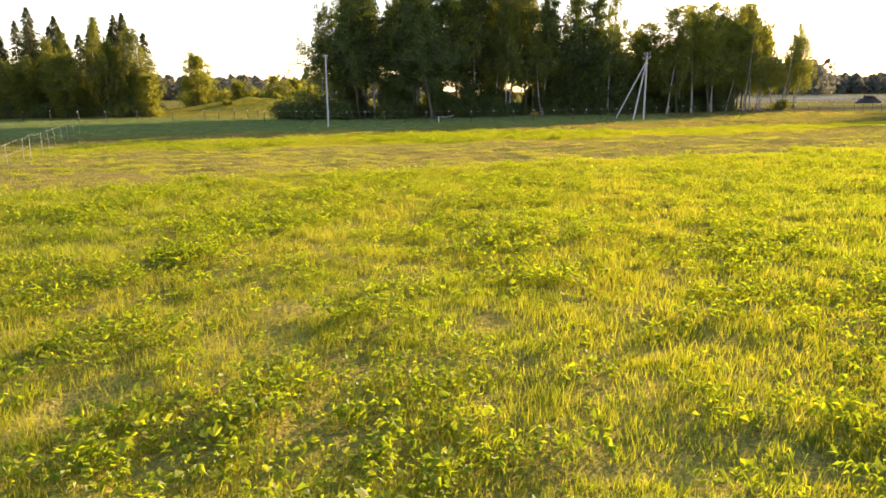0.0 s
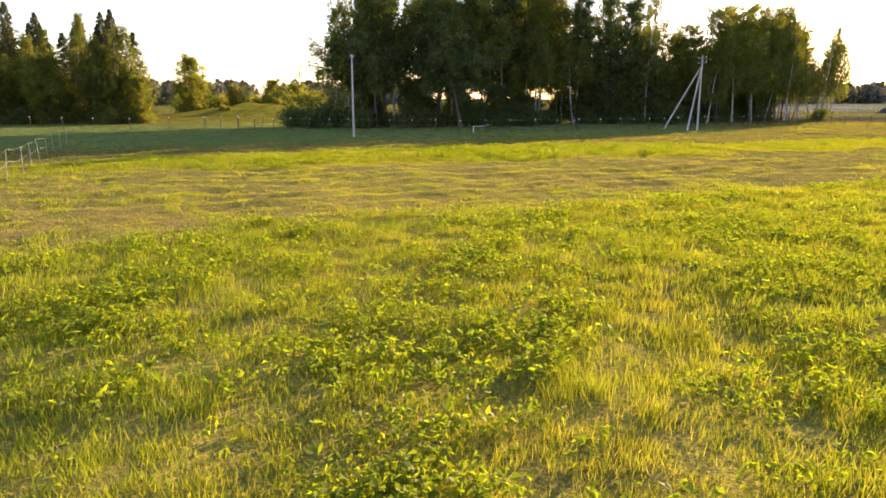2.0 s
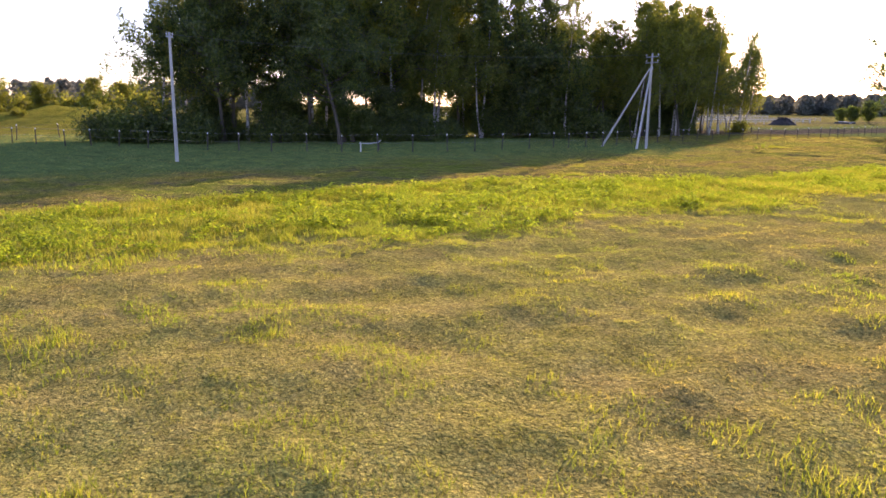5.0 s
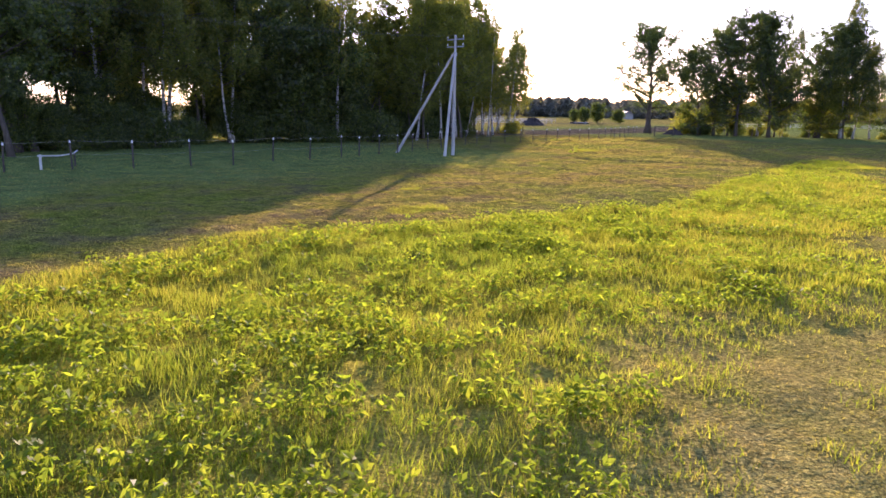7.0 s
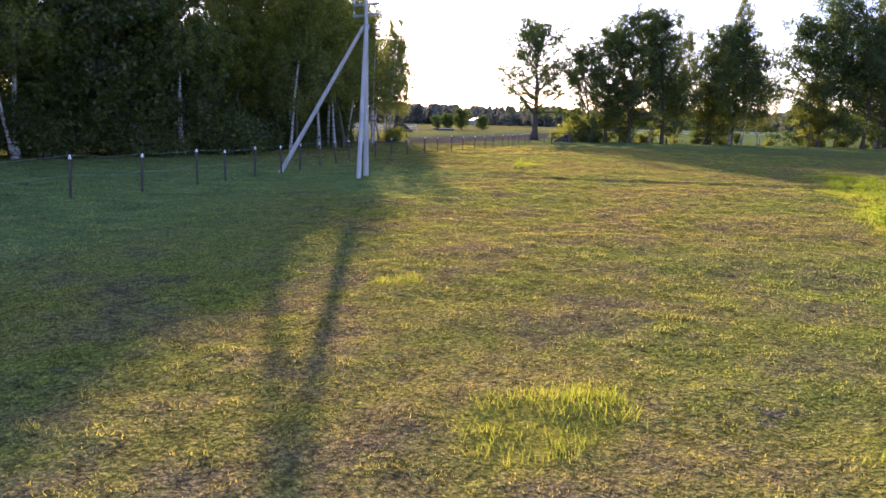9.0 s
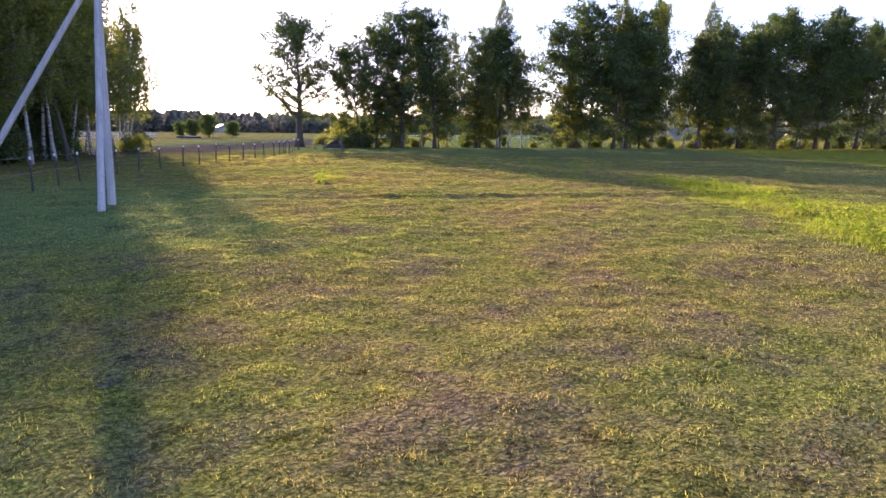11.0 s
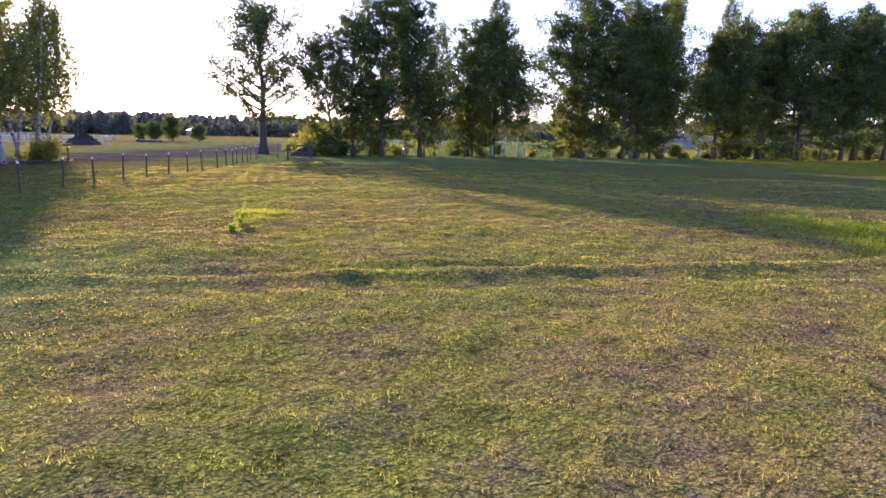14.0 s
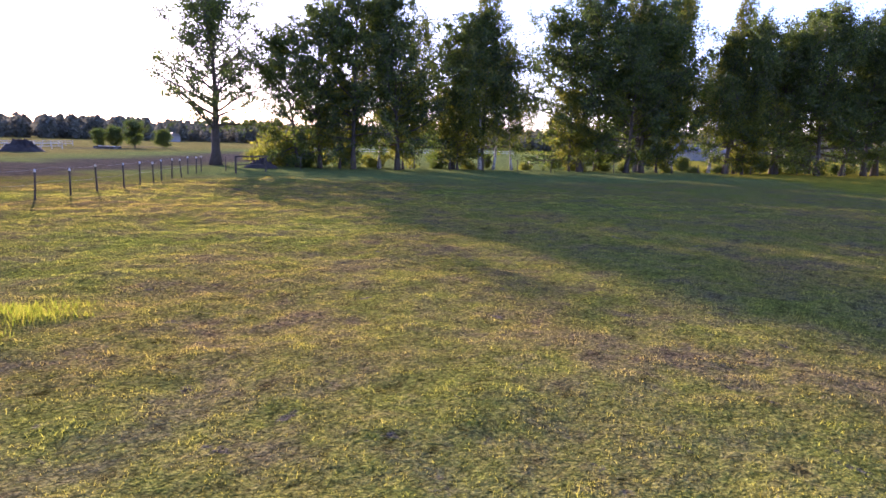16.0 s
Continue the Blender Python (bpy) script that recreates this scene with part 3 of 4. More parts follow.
def tape_fence(points, label, rng, step=2.72, pale=False, strands=(1.33, 0.72), capped=True, wire=False):
    root = empty("electric_fence")
    spots = along(points, step) + rng.normal(size=(len(along(points, step)), 2)) * 0.07
    for x, y in spots:
        lean = rng.normal(size=2) * 2.0
        ob = part("post", PALE if pale else POST, None, root)
        ob.matrix_basis = pose(x, y, ground_z(x, y) - rng.uniform(0, 0.08), lean[0], lean[1], rng.uniform(0, 360))
        if capped and not pale:
            part("cap", CAP, None, ob, "white plastic insulator cap")
    for h in strands:
        g, line = Geo(), []
        for (x0, y0), (x1, y1) in zip(spots, spots[1:]):
            for f in np.linspace(0, 1, 5)[:-1]:
                x, y = x0 + (x1 - x0) * f, y0 + (y1 - y0) * f
                line.append((x, y, ground_z(x, y) + h - 0.12 * f * (1 - f)))
        line = np.array(line)
        n = len(line)
        v = np.concatenate([line + (0, 0, 0.004), line - (0, 0, 0.004), line - (0.003, -0.003, 0)])
        k = np.arange(n - 1)
        g.add(v, np.concatenate([np.stack([k, k + 1, k + 1 + n, k + n], 1), np.stack([k + n, k + n + 1, k + 1 + 2 * n, k + 2 * n], 1), np.stack([k + 2 * n, k + 2 * n + 1, k + 1, k], 1)]))
        part("wire" if wire else "tape", g, M_CABLE if wire else M_PALEPOST, root, "" if wire else "white electric fence tape")
    return tagged(root, label, "fence", "pasture fences")


rng = np.random.default_rng(5)
tape_fence([(-40.75, 100.3), (-12, 88.5), (0, 89.5), (10, 94.3), (19.8, 102.5), (29.5, 110.2), (44.7, 117.2), (54.8, 122.1), (72.5, 134.7)], "dark wooden post fence with white caps and tape", rng)
tape_fence([(74, 133.6), (83, 132), (99, 121), (111, 109), (133, 90), (152, 72), (165, 55)], "weathered post fence along the foot of the trees", rng, 4.2, strands=(1.2,), capped=False, wire=True)
tape_fence([(-20.4, 29), (-24.4, 38.7), (-28.5, 46.5), (-38, 66)], "white post electric fence with two tapes", rng, 3.6, pale=True, strands=(1.30, 0.75))
tape_fence([(-75, 99), (-49, 95.5), (-40, 101), (-33, 112)], "wooden post fence at the back of the pasture", rng, 4.5, strands=(1.28, 0.8), wire=True)

# white bar on a post at the edge of the grove
bar = empty("white_rail", pose(-6.4, 89.6, ground_z(-6.4, 89.6)))
part("post", box(Geo(), (0.11, 0.11, 0.85), (0, 0, 0.3), 0.012), M_RAIL, bar)
g = Geo()
tube(g, [(-0.1, -0.05, 0.66), (0.8, 0.9, 0.60), (1.4, 1.65, 0.66), (1.6, 1.9, 0.80)], [0.034, 0.034, 0.034, 0.032], 8)
part("rail", g, M_RAIL, bar)
part("post", box(Geo(), (0.09, 0.09, 0.8), (1.45, 1.74, 0.3), 0.012), M_POST, bar)
tagged(bar, "short white post with a long white rail", "rail")


def rail_fence(u0, v0, u1, v1, step, label, rng):
    root = empty("paddock_fence")
    a, b = np.array(plan(u0, v0)), np.array(plan(u1, v1))
    n = int(np.hypot(*(b - a)) / step)
    turn = math.atan2(*(b - a)[::-1])
    for k in range(n + 1):
        p = a + (b - a) * k / n
        ob = part("post", RAILPOST, None, root)
        ob.matrix_basis = pose(*p, 0, 0, 0, math.degrees(turn))
    mid, long = (a + b) / 2, np.hypot(*(b - a))
    for h in (0.55, 1.1):
        part("rail", box(Geo(), (long, 0.05, 0.12), (*mid, h), 0.01, turn), M_RAIL, root)
    return tagged(root, label, "fence", "paddock rails")


RAILPOST = box(Geo(), (0.12, 0.12, 1.5), (0, 0, 0.5), 0.012).mesh("post", M_RAIL)
rng = np.random.default_rng(6)
for u0, v0, u1, v1 in ((80, 58, 150, 56), (75, 70, 190, 74), (60, 95, 200, 98), (100, 74, 100, 95), (150, 74, 152, 96), (70, 130, 260, 134), (170, 20, 240, -40)):
    rail_fence(u0, v0, u1, v1, 3.5, "white painted wooden paddock rails in the distance", rng)



def hurdle(a, b, high, label):
    """Two stout posts with a rail across them and a second one halfway up."""
    root = empty("wooden_hurdle", pose(*a, ground_z(*a)))
    dx, dy = b[0] - a[0], b[1] - a[1]
    turn, long = math.atan2(dy, dx), math.hypot(dx, dy)
    for x, y in ((0, 0), (dx, dy)):
        part("post", box(Geo(), (0.13, 0.13, high + 0.3), (x, y, (high - 0.3) / 2), 0.015, turn), M_POST, root)
    for z, thick in ((high - 0.02, 0.11), (high * 0.5, 0.07)):
        part("rail", box(Geo(), (long + 0.3, 0.06, thick), (dx / 2 + 0.1 * math.sin(turn), dy / 2 - 0.1 * math.cos(turn), z), 0.012, turn), M_POST, root)
    return tagged(root, label, "fence", "wooden hurdles")


hurdle((71.8, 130.5), (75.7, 130.7), 1.4, "dark wooden rail across the fence corner")
hurdle((54.2, 139.2), (52.9, 142.1), 1.3, "dark weathered rail beside the grove")

# ---- earth heaps ----


def heap(high, wide, label, seed):
    rng = np.random.default_rng(seed)
    g, n, r = Geo(), 40, 12
    ang = np.arange(n) * 2 * np.pi / n
    rim = 1 + 0.12 * np.sin(2 * ang + seed) + 0.07 * np.sin(5 * ang + 1) + 0.04 * rng.normal(size=n)
    rows = [np.array([[0, 0, high]])]
    for k in range(1, r + 1):
        f = k / r
        rad = wide * f * rim
        z = high * (1 - f**1.35) * (1 + 0.22 * rng.normal(size=n) * (f < 1)) - 0.05 * (f == 1)
        rows.append(np.stack([rad * np.cos(ang), rad * np.sin(ang) * 0.7, z], 1))
    idx = np.arange(n)
    v = np.concatenate(rows)
    quads = [np.stack([1 + (k - 1) * n + idx, 1 + k * n + idx, 1 + k * n + (idx + 1) % n, 1 + (k - 1) * n + (idx + 1) % n], 1) for k in range(1, r)]
    g.add(v, np.concatenate(quads))
    g.f.append(np.stack([np.zeros(n, int), 1 + idx, 1 + (idx + 1) % n], 1))
    ob = part("earth_mound", g, M_SOIL, soft=True)
    return tagged(ob, label, "heap")


def placed_heap(spot, high, wide, label, seed):
    ob = heap(high, wide, label, seed)
    ob.matrix_basis = pose(*spot, ground_z(*spot), 0, 0, math.degrees(math.atan2(FU[1], FU[0])) - 50)
    return ob


placed_heap((93, 193), 1.75, 3.1, "large dark heap of tipped soil", 1)
placed_heap((81.8, 136.6), 0.8, 1.6, "low dark pile beside the fence corner", 2)

# ---- white poles lying on the paddock ----


def pole_stack(spot, turn, count, label):
    root = empty("pole_stack", pose(*spot, ground_z(*spot), 0, 0, turn))
    for k in range(count):
        off = 0.45 * k - 0.2 * count
        z = 0.07 if k % 3 else 0.45
        part("pole", tube(Geo(), [(-2.0 + 0.2 * (k % 4), off, z), (0, off + 0.03, z), (2.0 + 0.15 * (k % 3), off, z)], [0.05, 0.05, 0.05], 8), M_RAIL, root)
    for side in (-1.6, 1.6):
        part("trestle", box(Geo(), (0.12, 0.45 * count, 0.4), (side, -0.2, 0.2), 0.012), M_POST, root, "dark wooden trestle")
    return tagged(root, label, "poles", "poles on the paddock")


pole_stack((128, 219), 25, 8, "white wooden poles laid over two trestles")
pole_stack((133, 228), 40, 6, "white wooden poles laid over two trestles")

# ---- trees ----
rng = np.random.default_rng(20)
KINDS = {
    "birch": [tree("birch", rng, h, 0.17, h * 0.25, 4.8, 44, 8, 62, 0.19, M_BIRCHBARK, M_BIRCH, "tall", 0.05, hang=1.0, rise=0.45) for h in (19.0, 21.0, 17.0)],
    "airy": [tree("birch", rng, h, 0.14, h * 0.30, 3.9, 34, 6, 52, 0.18, M_BIRCHBARK, M_BIRCH, "tall", 0.08, hang=1.2, rise=0.5) for h in (15.0, 16.5, 14.0)],
    "twin": [tree("birch", rng, 17.0, 0.17, 5.5, 4.4, 42, 8, 60, 0.20, M_BIRCHBARK, M_BIRCH, "tall", 0.06, stems=2, hang=1.0, rise=0.45)],
    "dark": [tree("alder", rng, h, 0.19, h * 0.21, 5.2, 52, 9, 56, 0.23, M_BARK, M_BROAD, "tall", 0.05, puff=0.32, rise=0.3) for h in (18.0, 21.0)],
    "aspen": [tree("aspen", rng, h, 0.16, h * 0.28, 4.3, 40, 8, 46, 0.21, M_BARK, M_LIGHT, "round", 0.06, puff=0.26, rise=0.55) for h in (15.0, 17.0)],
    "maple": [tree("maple", rng, h, 0.30, h * 0.13, s, 66, 11, 50, 0.24, M_BARK, M_BROAD, "round", 0.03, puff=0.30, rise=0.42, skirt=0.75) for h, s in ((17.0, 7.0), (20.0, 7.4), (18.5, 6.6))],
    "light": [tree("poplar", rng, h, 0.18, h * 0.05, 4.6, 50, 8, 58, 0.24, M_BARK, M_LIGHT, "round", 0.05, puff=0.32, rise=0.45) for h in (10.0, 12.0)],
    "spruce": [spruce("spruce", rng, h, s) for h, s in ((17.0, 4.7), (19.5, 5.4))],
    "bush": [bush("bush", rng, 2.6, 2.1, M_BROAD, 30, 0.17), bush("bush", rng, 3.4, 2.4, M_BROAD, 30, 0.17)],
    "thicket": [tree("thicket", rng, h, 0.08, 0.3, 3.0, 48, 7, 54, 0.20, M_BARK, M_BROAD, "round", 0.08, stems=3, puff=0.34, rise=0.6) for h in (5.5, 6.8)],
    "lightbush": [bush("bush", rng, 2.4, 1.8, M_LIGHT, 28, 0.16)],
}
LABELS = {
    "birch": ("tall birch with white bark and drooping leaves", "tree"), "airy": ("slender birch with thin hanging branches", "tree"), "twin": ("twin-stemmed birch with forked white trunks", "tree"),
    "dark": ("tall dark green alder in the dense grove", "tree"), "aspen": ("slim open-crowned tree with sunlit leaves", "tree"), "thicket": ("dense dark bush of young stems under trees", "bush"), "maple": ("broad dark green deciduous tree with dense crown", "tree"),
    "light": ("yellow-green young deciduous tree in sunlight", "tree"), "spruce": ("dark green pointed spruce at the wood's edge", "tree"),
    "bush": ("dense dark green shrub under the trees", "bush"), "lightbush": ("bright green leafy shrub lit by the sun", "bush"),
}
used = {k: 0 for k in KINDS}
fresh = {id(o): True for group in KINDS.values() for o in group}


def plant(kind, x, y, scale=1.0, group="", turn=None):
    """Stands a tree of that kind at a place: the first of each build is moved there, later ones are copies."""
    n = used[kind]
    used[kind] += 1
    ob = KINDS[kind][n % len(KINDS[kind])]
    turn = rng.uniform(0, 360) if turn is None else turn
    m = pose(x, y, ground_z(x, y) - 0.03, 0, 0, turn) @ Matrix.Diagonal((scale * rng.uniform(0.92, 1.08), scale * rng.uniform(0.92, 1.08), scale, 1))
    if fresh[id(ob)]:
        ob.matrix_basis, fresh[id(ob)] = m, False
        loc, rot, sc = m.decompose()
        ob.matrix_basis = Matrix.LocRotScale(loc, rot, sc)
        made = ob
    else:
        made = copy_thing(ob, m @ Matrix.Diagonal((*[1 / s for s in ob.scale], 1)))
    label, cat = LABELS[kind]
    return tagged(made, label, cat, group or "trees")


# the grove behind the fence
g1 = "grove behind the pasture fence"
FRONT = ([-34, -9, 0, 8, 15, 21, 40, 60], [24, 13, 14, 18, 13, 12, 14, 20])
for k in range(56):
    u = np.interp((k + rng.uniform(-0.3, 0.3)) / 55, [0, 0.63, 1], [-21, 21, 52])
    v = np.interp(u, *FRONT) + rng.uniform(1.5, 18)
    x, y = plan(u, v)
    over = max(0.0, x * 0.821 - y * 0.571 + 42.6)
    x, y = x - 0.821 * over, y + 0.571 * over
    tall = np.interp(u, [-34, -24, 0, 15, 20, 25, 31, 36, 40, 46, 52], [0.85, 1.1, 1.15, 1.15, 1.0, 0.72, 0.66, 0.76, 0.78, 0.92, 0.92])
    mix = ("dark", "birch", "dark", "birch", "aspen") if u < 20 else ("aspen", "airy", "aspen", "birch", "airy")
    plant(mix[k % 5], x, y, tall * rng.uniform(0.9, 1.06), g1)
for x, y, kind, s in (
    (7.4, 114.5, "twin", 1.0), (0.4, 113.5, "birch", 0.95), (1.8, 113.0, "birch", 0.9), (-8.2, 99.6, "dark", 0.9), (-24.5, 103, "birch", 1.0), (-21.5, 105.5, "dark", 0.95), (-19, 103, "dark", 1.0),
    (20.5, 119.7, "aspen", 0.85), (23.6, 120.3, "aspen", 0.8), (24.8, 123.2, "aspen", 0.78), (19.9, 125.1, "birch", 0.8), (28.0, 122.0, "aspen", 0.72), (31.8, 122.3, "birch", 0.85), (29.4, 121.8, "aspen", 0.98), (27.2, 119.0, "birch", 0.8), (34.7, 122.8, "aspen", 1.0), (36.3, 127.0, "birch", 0.9), (35, 133, "birch", 0.9), (37.5, 134, "aspen", 1.0), (38, 129.5, "aspen", 0.85), (38, 139, "dark", 0.8), (39.5, 130, "airy", 0.95), (40.5, 134, "aspen", 1.1), (41, 138, "dark", 0.85), (41.5, 141.5, "birch", 1.0), (41.5, 135, "birch", 0.85),
    (42, 133.4, "aspen", 1.05), (42.3, 129.5, "airy", 0.95), (41.4, 141.8, "aspen", 1.12), (45.3, 138, "aspen", 1.05), (46.5, 142.5, "birch", 0.95), (46.5, 147, "dark", 0.8), (47, 146, "aspen", 1.1), (47.5, 136.8, "birch", 0.95), (45.6, 136.3, "birch", 0.92), (42.5, 136.2, "aspen", 0.98),
    (49, 150.5, "birch", 0.95), (49.0, 142.5, "airy", 0.9), (50.5, 148, "birch", 0.9), (51, 140.5, "airy", 1.1), (53, 141.5, "airy", 1.05), (54.5, 144.5, "airy", 1.05), (56.5, 146, "airy", 0.98), (58, 149.5, "airy", 1.0), (55, 148, "airy", 1.05)):
    plant(kind, x, y, s, g1)
for k in range(30):
    u = -29 + 78 * (k + rng.uniform(-0.4, 0.4)) / 29
    x, y = plan(u, np.interp(u, *FRONT) + rng.uniform(1.5, 5))
    plant("bush", x, y, rng.uniform(0.6, 1.15), g1)
for k in range(24):
    u = 11 + 37 * (k + rng.uniform(-0.4, 0.4)) / 23
    x, y = plan(u, np.interp(u, *FRONT) + rng.uniform(2, 11))
    plant("thicket", x, y, rng.uniform(0.85, 1.15) * np.interp(u, [11, 16, 28, 34, 48], [0.7, 1.3, 1.25, 0.85, 0.7]), g1)
for k in range(14):
    x, y = plan(-22 + 34 * k / 13, rng.uniform(20, 33))
    plant("thicket" if k % 3 == 1 else "bush", x, y, rng.uniform(0.7, 1.0), g1)
for k in range(13):
    u = -21 + 32 * (k + rng.uniform(-0.4, 0.4)) / 12
    x, y = plan(u, np.interp(u, *FRONT) + rng.uniform(2, 8))
    plant("thicket", x, y, rng.uniform(0.5, 0.8), g1)
plant("lightbush", 52, 139, 0.9, g1)
for x, y, size in ((-29, 101, 1.0), (-26.5, 100, 1.3), (-24, 101.5, 1.4), (-21, 99.5, 1.2)):
    plant("bush", x, y, size, g1)

# the lone tree at the fence corner
lone = tree("oak", rng, 16.6, 0.54, 3.6, 8.8, 46, 12, 58, 0.24, M_BARK, M_BROAD, "round", 0.01, puff=0.42, rise=0.38)
lone.matrix_basis = pose(84.3, 145.2, -0.02, 0, 0, 40)
tagged(lone, "lone old tree with an open crown and thick trunk", "tree")

# the row of trees on the far side of the field
g2 = "row of trees beside the pasture"
for kind, x, y, size in (
    ("maple", 88, 137, 0.8), ("maple", 89, 130.5, 0.92), ("maple", 93, 127.5, 1.0), ("birch", 97.5, 128.5, 0.92), ("maple", 101, 125, 1.0), ("birch", 103.5, 122.5, 1.08), ("maple", 88.3, 134.3, 0.82), ("maple", 103.8, 122.6, 0.92), ("birch", 105, 121.5, 0.95), ("birch", 94, 130.5, 1.0), ("light", 90, 133, 0.9), ("light", 95, 128, 0.75), ("light", 100.5, 124, 0.9), ("light", 111, 114, 0.8), ("light", 121, 105.5, 0.9), ("light", 131, 96, 1.0), ("birch", 120, 108, 1.2), ("birch", 128, 100, 1.15), ("dark", 131, 97, 1.05),
    ("maple", 112, 113, 1.08), ("maple", 116, 112, 1.1), ("maple", 119, 107, 1.15), ("birch", 123, 104, 1.25), ("dark", 127, 105, 1.2), ("maple", 129, 98, 1.12), ("birch", 133, 98, 1.2), ("maple", 124, 108, 1.0), ("maple", 115, 108, 0.9), ("maple", 134, 92, 1.0), ("birch", 106.8, 119.8, 0.85), ("maple", 138.5, 87, 1.1), ("dark", 141, 84, 1.15), ("maple", 145, 81, 1.15), ("dark", 149, 79, 1.2)):
    plant(kind, x, y, size, g2)
ROW = [(136, 92), (150, 76), (172, 50)]
for k, (x, y) in enumerate(along(ROW, 4.6)):
    deep = rng.uniform(0, 5)
    plant(("maple", "dark", "maple", "birch", "maple")[k % 5], x + deep * 0.66, y + deep * 0.75, rng.uniform(1.05, 1.25), g2)
EDGE = [(86.5, 137), (101, 124), (112, 112), (130, 95), (150, 76), (165, 58)]
for k, (x, y) in enumerate(along(EDGE, 2.3)):
    if not 107.5 < x < 110:
        plant(("lightbush", "bush", "thicket")[k % 3], x + rng.uniform(-0.5, 4), y + rng.uniform(-0.5, 4), rng.uniform(0.3, 0.7) * (0.6 if k % 3 == 2 else 1.0), g2)
    if k % 2:
        plant("lightbush" if k % 4 == 1 else "bush", x + rng.uniform(6, 20), y + rng.uniform(6, 20), rng.uniform(0.4, 0.9), g2)
plant("lightbush", 89.5, 140, 1.9, g2)

# the wood on the west side, spruces behind younger leafy trees
g3 = "wood on the west side"
for k in range(46):
    plant("spruce", -103 + 0.84 * k + rng.uniform(-1, 1), 108 + 0.32 * k + rng.uniform(0, 12), rng.uniform(0.7, 0.93), g3)
for k in range(20):
    plant("lightbush" if k % 2 else "bush", -97 + 2.2 * k + rng.uniform(-1, 1), 103 + 0.5 * k + rng.uniform(-1, 2), rng.uniform(0.7, 1.3), g3)
for k in range(26):
    plant("light", -99 + 1.75 * k + rng.uniform(-1, 1), 105 + 0.3 * k + rng.uniform(-2, 6), rng.uniform(0.55, 1.25) * np.interp(k, [0, 6, 12, 17, 25], [1.05, 0.95, 0.75, 0.8, 0.66]), g3)
for k in range(6):
    plant("birch", -70 + 2.6 * k, 110 + 0.8 * k + rng.uniform(0, 3), rng.uniform(0.66, 0.8), g3)

# shrubs round the knoll
for k in range(14):
    plant("lightbush" if k % 3 else "light", -67 + 1.9 * k + rng.uniform(-1.5, 1.5), 150 + rng.uniform(0, 9), rng.uniform(1.5, 2.3) if k % 3 else rng.uniform(0.5, 0.65), "shrubs on the knoll")

plant("light", -59, 139.5, 0.82, "shrubs on the knoll")
for k in range(12):
    plant("lightbush", -53 + 1.6 * k + rng.uniform(-1, 1), 135 + rng.uniform(-5, 9), rng.uniform(0.22, 0.45), "shrubs on the knoll")

# young trees standing out on the paddocks
for x, y, size in ((135.5, 232, 0.45), (138, 229.5, 0.6), (141.5, 227, 0.68), (146, 223.5, 0.55)):
    tagged(plant("thicket", x, y, 1.35 * size, "trees on the paddocks"), "small dark leafy tree standing out on the paddocks", "tree")

# ---- far woods ----


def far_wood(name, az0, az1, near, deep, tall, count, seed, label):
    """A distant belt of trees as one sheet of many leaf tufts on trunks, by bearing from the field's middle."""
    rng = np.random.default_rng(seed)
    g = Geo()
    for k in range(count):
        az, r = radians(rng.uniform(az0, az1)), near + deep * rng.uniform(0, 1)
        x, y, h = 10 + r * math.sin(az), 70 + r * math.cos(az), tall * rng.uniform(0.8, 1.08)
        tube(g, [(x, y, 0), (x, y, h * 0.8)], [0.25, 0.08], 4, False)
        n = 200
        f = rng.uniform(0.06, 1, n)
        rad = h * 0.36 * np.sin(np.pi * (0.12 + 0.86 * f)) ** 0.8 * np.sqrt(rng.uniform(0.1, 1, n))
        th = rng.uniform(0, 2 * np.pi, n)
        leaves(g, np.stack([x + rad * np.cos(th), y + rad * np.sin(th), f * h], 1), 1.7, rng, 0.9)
    ob = part(name, g, M_FAR_HAZE)
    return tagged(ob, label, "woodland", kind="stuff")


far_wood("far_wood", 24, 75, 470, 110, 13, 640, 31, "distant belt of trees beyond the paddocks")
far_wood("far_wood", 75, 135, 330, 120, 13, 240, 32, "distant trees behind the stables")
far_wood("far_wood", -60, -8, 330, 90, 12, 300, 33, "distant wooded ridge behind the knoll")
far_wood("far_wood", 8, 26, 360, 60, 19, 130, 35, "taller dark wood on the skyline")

# ---- stables ----


def stable(spot, turn, size, label):
    w, d, h = size
    root = empty("stable", pose(*spot, 0, 0, 0, turn))
    part("wall", box(Geo(), (w, d, h), (0, 0, h / 2), 0.03), M_WALL, root)
    g = Geo()
    v = [(-w / 2 - 0.5, -d / 2 - 0.5, h), (w / 2 + 0.5, -d / 2 - 0.5, h), (w / 2 + 0.5, d / 2 + 0.5, h), (-w / 2 - 0.5, d / 2 + 0.5, h), (-w / 2 - 0.5, 0, h + d * 0.28), (w / 2 + 0.5, 0, h + d * 0.28)]
    g.add(np.array(v) + (0, 0, 0.004), [(0, 1, 5, 4), (2, 3, 4, 5), (3, 2, 1, 0)])
    g.f.append(np.array([(1, 2, 5), (3, 0, 4)]))
    part("roof", g, M_ROOF, root)
    for k in range(4):
        part("door", box(Geo(), (1.3, 0.08, 2.1), (-w / 2 + w * (k + 0.5) / 4, -d / 2 - 0.04, 1.05), 0.01), M_POST, root, "dark stable door")
    return tagged(root, label, "building")


stable((255, 118), 95, (22, 8, 2.6), "low white stable with a grey roof")
stable((307, 400), 60, (13, 7, 3.0), "distant white farm building with a grey roof")

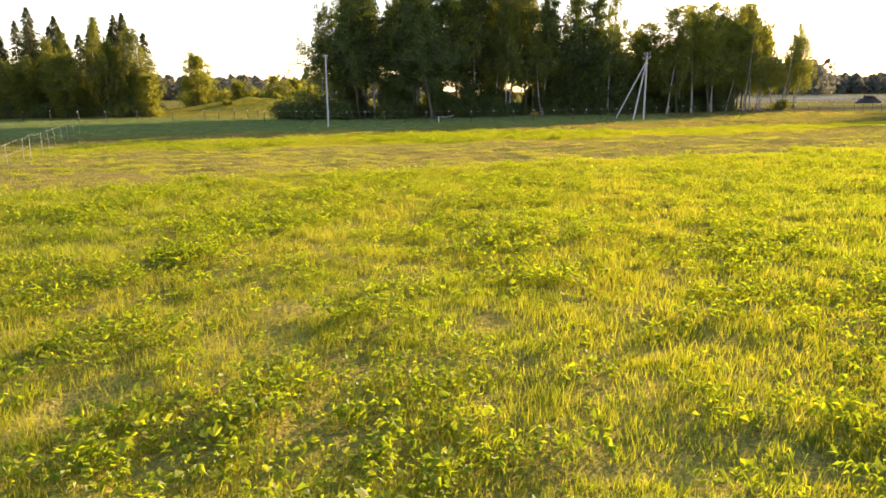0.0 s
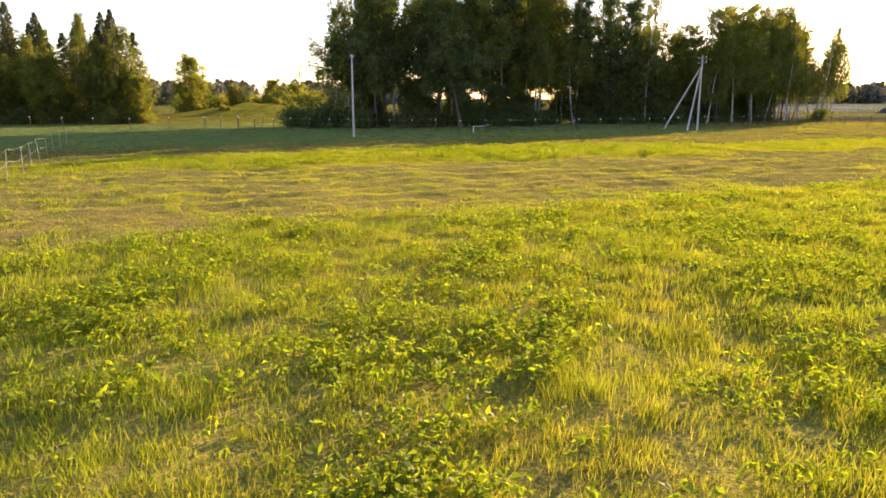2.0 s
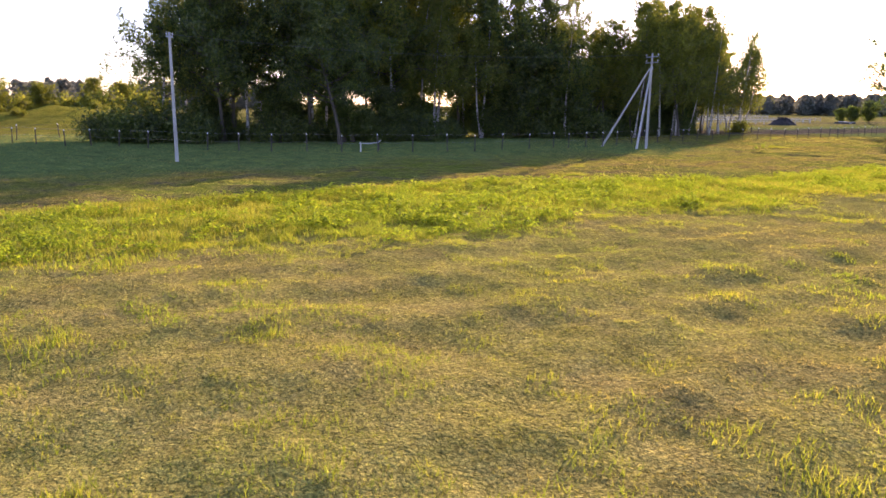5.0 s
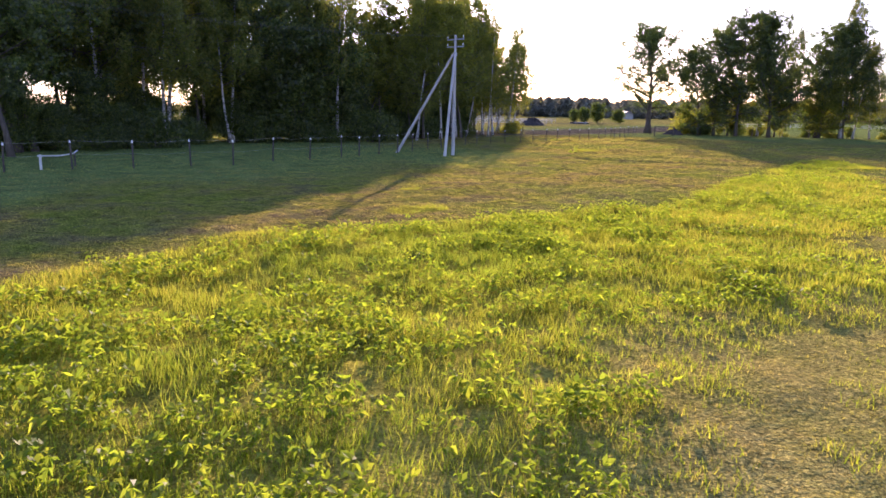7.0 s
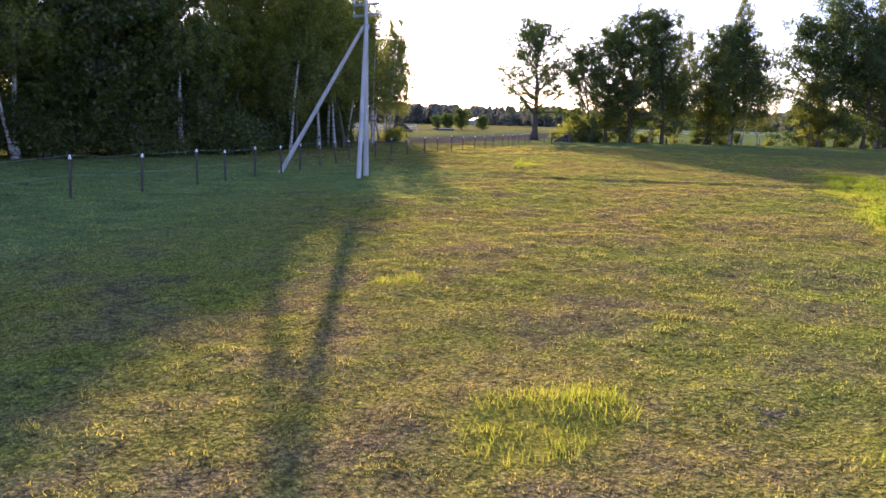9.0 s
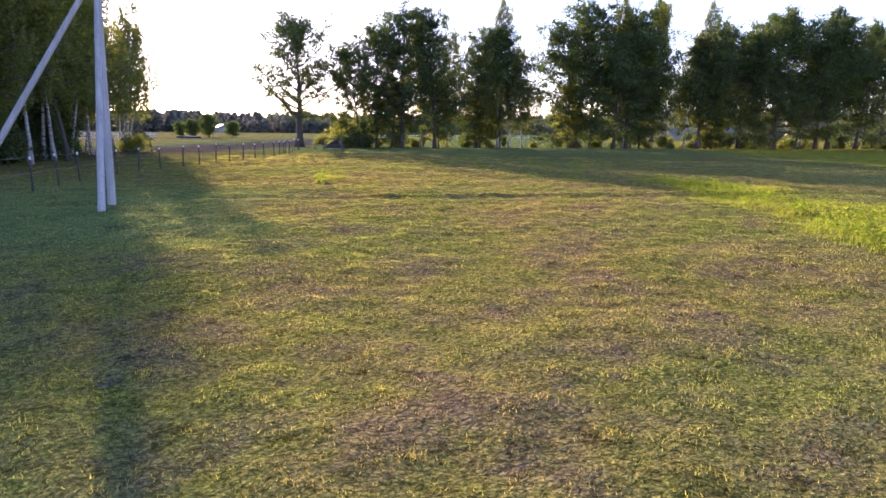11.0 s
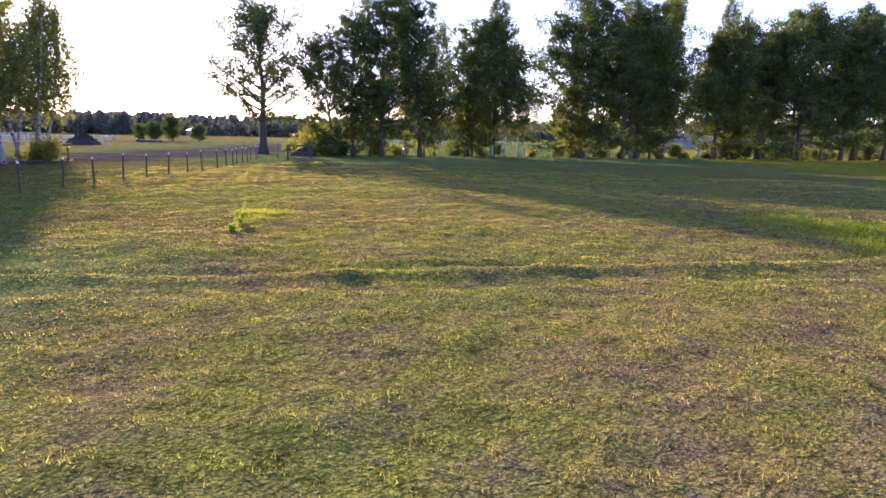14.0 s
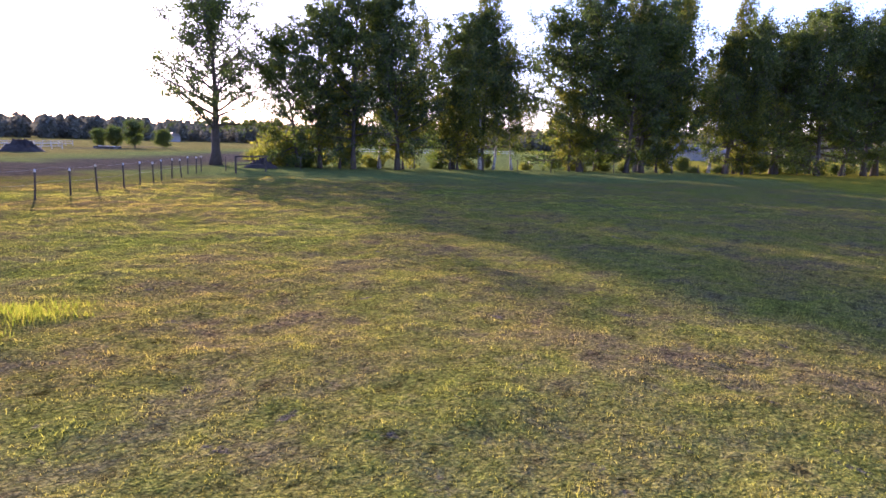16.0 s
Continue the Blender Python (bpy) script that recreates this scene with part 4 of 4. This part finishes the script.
# ---- a tall weed standing in the mown grass ----


def weed_plant(spot, high, seed, label):
    rng = np.random.default_rng(seed)
    root = empty("weed_plant", pose(*spot, ground_z(*spot)))
    for k in range(5):
        az = k * 2.4
        way = np.array((0.28 * math.cos(az), 0.28 * math.sin(az), 1.0))
        path = limb_path((0.03 * math.cos(az), 0.03 * math.sin(az), -0.03), way / np.linalg.norm(way), high * (1.0 if k == 0 else rng.uniform(0.55, 0.8)), rng, wob=0.06)
        g = tube(Geo(), path, np.linspace(0.007, 0.003, len(path)), 5)
        stem = part("stem", g, M_WEED, root)
        f = rng.uniform(0.15, 1, 46)
        q = np.stack([np.interp(f, np.linspace(0, 1, len(path)), path[:, j]) for j in range(3)], 1)
        q += rng.normal(size=(46, 3)) * (0.075 * (1.15 - f))[:, None] * (1, 1, 0.5)
        part("foliage", leaves(Geo(), q, 0.085, rng, 0.4), M_FRESH, stem)
    return tagged(root, label, "weed")


weed_plant((31.63, 97.82), 0.66, 71, "bright green leafy weed standing in mown grass")
weed_plant((30.28, 96.79), 0.24, 72, "low yellow-green weed in the mown grass")

# ---- meadow: grass and weeds ----
LINE = np.array([(4, 0), (-6, 22), (-6, 45), (0, 66), (6, 76), (30, 90), (50, 104)], float)


def off_line(x, y):
    """Distance from the middle line of the open field."""
    best = np.full(len(x), 1e9)
    for (x0, y0), (x1, y1) in zip(LINE, LINE[1:]):
        t = np.clip(((x - x0) * (x1 - x0) + (y - y0) * (y1 - y0)) / ((x1 - x0) ** 2 + (y1 - y0) ** 2), 0, 1)
        best = np.minimum(best, np.hypot(x - x0 - t * (x1 - x0), y - y0 - t * (y1 - y0)))
    return best


def spots_for(n, rng, chance):
    xs, ys = [], []
    while sum(map(len, xs)) < n:
        x, y = rng.uniform(-42, 72, 200000), rng.uniform(1, 126, 200000)
        keep = rng.uniform(0, 1, 200000) < chance(x, y)
        xs.append(x[keep]), ys.append(y[keep])
    return np.concatenate(xs)[:n], np.concatenate(ys)[:n]


def blades(geo, x, y, per, high, wide, spread, rng, arch=0.35):
    """Tufts of leaning blades, each a slim point."""
    n = len(x) * per
    bx, by = np.repeat(x, per) + rng.normal(size=n) * np.repeat(spread, per), np.repeat(y, per) + rng.normal(size=n) * np.repeat(spread, per)
    h = np.repeat(high, per) * rng.uniform(0.55, 1.25, n)
    w = np.repeat(wide, per) * rng.uniform(0.7, 1.3, n)
    az, ph = rng.uniform(0, 2 * np.pi, n), rng.uniform(0, 2 * np.pi, n)
    bend = arch * h * rng.uniform(0.3, 1.6, n)
    z = height(bx, by) - 0.02
    dx, dy = np.cos(az) * bend, np.sin(az) * bend
    sx, sy = np.cos(ph) * w / 2, np.sin(ph) * w / 2
    v = np.stack([np.stack([bx + sx, by + sy, z], 1), np.stack([bx - sx, by - sy, z], 1), np.stack([bx + dx, by + dy, z + h], 1)], 1)
    return geo.add(v.reshape(-1, 3), np.arange(n)[:, None] * 3 + [[0, 1, 2]])


rng = np.random.default_rng(40)
reach = lambda x, y, r: 1 / (1 + (off_line(x, y) / r) ** 2)  # noqa: E731
x, y = spots_for(86000, rng, lambda x, y: np.clip(lush(x, y) * (0.7 + 0.45 * waves(x, y, 51, 1.6)), 0.2, 1) * (lush(x, y) > 0.25) * reach(x, y, 18))
d = off_line(x, y)
geo = blades(Geo(), x, y, 13, (0.19 + 0.05 * waves(x, y, 52, 3)) * (0.3 + 0.7 * lush(x, y)), 0.0095 + 0.0014 * d, 0.085 + 0.004 * d, rng, 0.38)
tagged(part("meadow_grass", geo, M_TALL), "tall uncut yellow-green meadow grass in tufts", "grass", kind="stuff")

x, y = spots_for(175000, rng, lambda x, y: np.clip((1 - lush(x, y)) * (0.75 + 0.3 * waves(x, y, 53, 0.9)), 0.15, 1) * reach(x, y, 9) * (y > 30))
d = off_line(x, y)
geo = blades(Geo(), x, y, 6, 0.036 + 0.024 * np.clip(waves(x, y, 54, 0.8), 0, 1.5), 0.0115 + 0.0012 * d, 0.075 + 0.004 * d, rng, 0.55)
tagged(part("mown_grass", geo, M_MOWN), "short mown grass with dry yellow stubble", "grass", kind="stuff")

# broad-leaved weeds: stalks carrying leaves of three leaflets, held flat in tiers
x, y = spots_for(19000, rng, lambda x, y: np.clip(lush(x, y) * np.clip(0.16 + 0.22 * waves(x, y, 55, 8) + 0.34 * waves(x, y, 57, 3.4) + 0.34 * waves(x, y, 56, 1.5), 0.03, 1), 0, 1) * (lush(x, y) > 0.55) * (y < 69.5 + 0.53 * np.maximum(0, x - 12)) * reach(x, y, 16))
per = 7
n = len(x) * per
size = np.repeat(rng.uniform(0.7, 1.35, len(x)), per)
az, rad, up = rng.uniform(0, 2 * np.pi, n), rng.uniform(0.01, 0.17, n) * size, rng.uniform(0.07, 0.26, n) * size
bx, by = np.repeat(x, per) + rad * np.cos(az), np.repeat(y, per) + rad * np.sin(az)
bz = height(bx, by) + up
long, tip = rng.uniform(0.055, 0.105, n) * size, rng.uniform(-0.8, 0.7, n)
geo = Geo()
for side, share in ((0.0, 1.0), (0.95, 0.78), (-0.95, 0.78)):
    a, ln = az + side, long * share
    w, sag = ln * rng.uniform(0.22, 0.36, n), tip + rng.uniform(-0.4, 0.4, n)
    c, s = np.cos(a), np.sin(a)
    lift = rng.uniform(-0.8, 0.8, n) * w
    v = np.stack([
        np.stack([bx, by, bz], 1), np.stack([bx + c * ln * 0.5 - s * w, by + s * ln * 0.5 + c * w, bz + 0.15 * ln + lift + sag * ln * 0.3], 1),
        np.stack([bx + c * ln, by + s * ln, bz + sag * ln], 1), np.stack([bx + c * ln * 0.5 + s * w, by + s * ln * 0.5 - c * w, bz + 0.15 * ln - lift + sag * ln * 0.3], 1)], 1)
    geo.add(v.reshape(-1, 3), np.arange(n)[:, None] * 4 + [[0, 1, 2, 3]])
tagged(part("meadow_weeds", geo, M_WEED), "broad-leaved green weeds in dense patches", "weeds", kind="stuff")
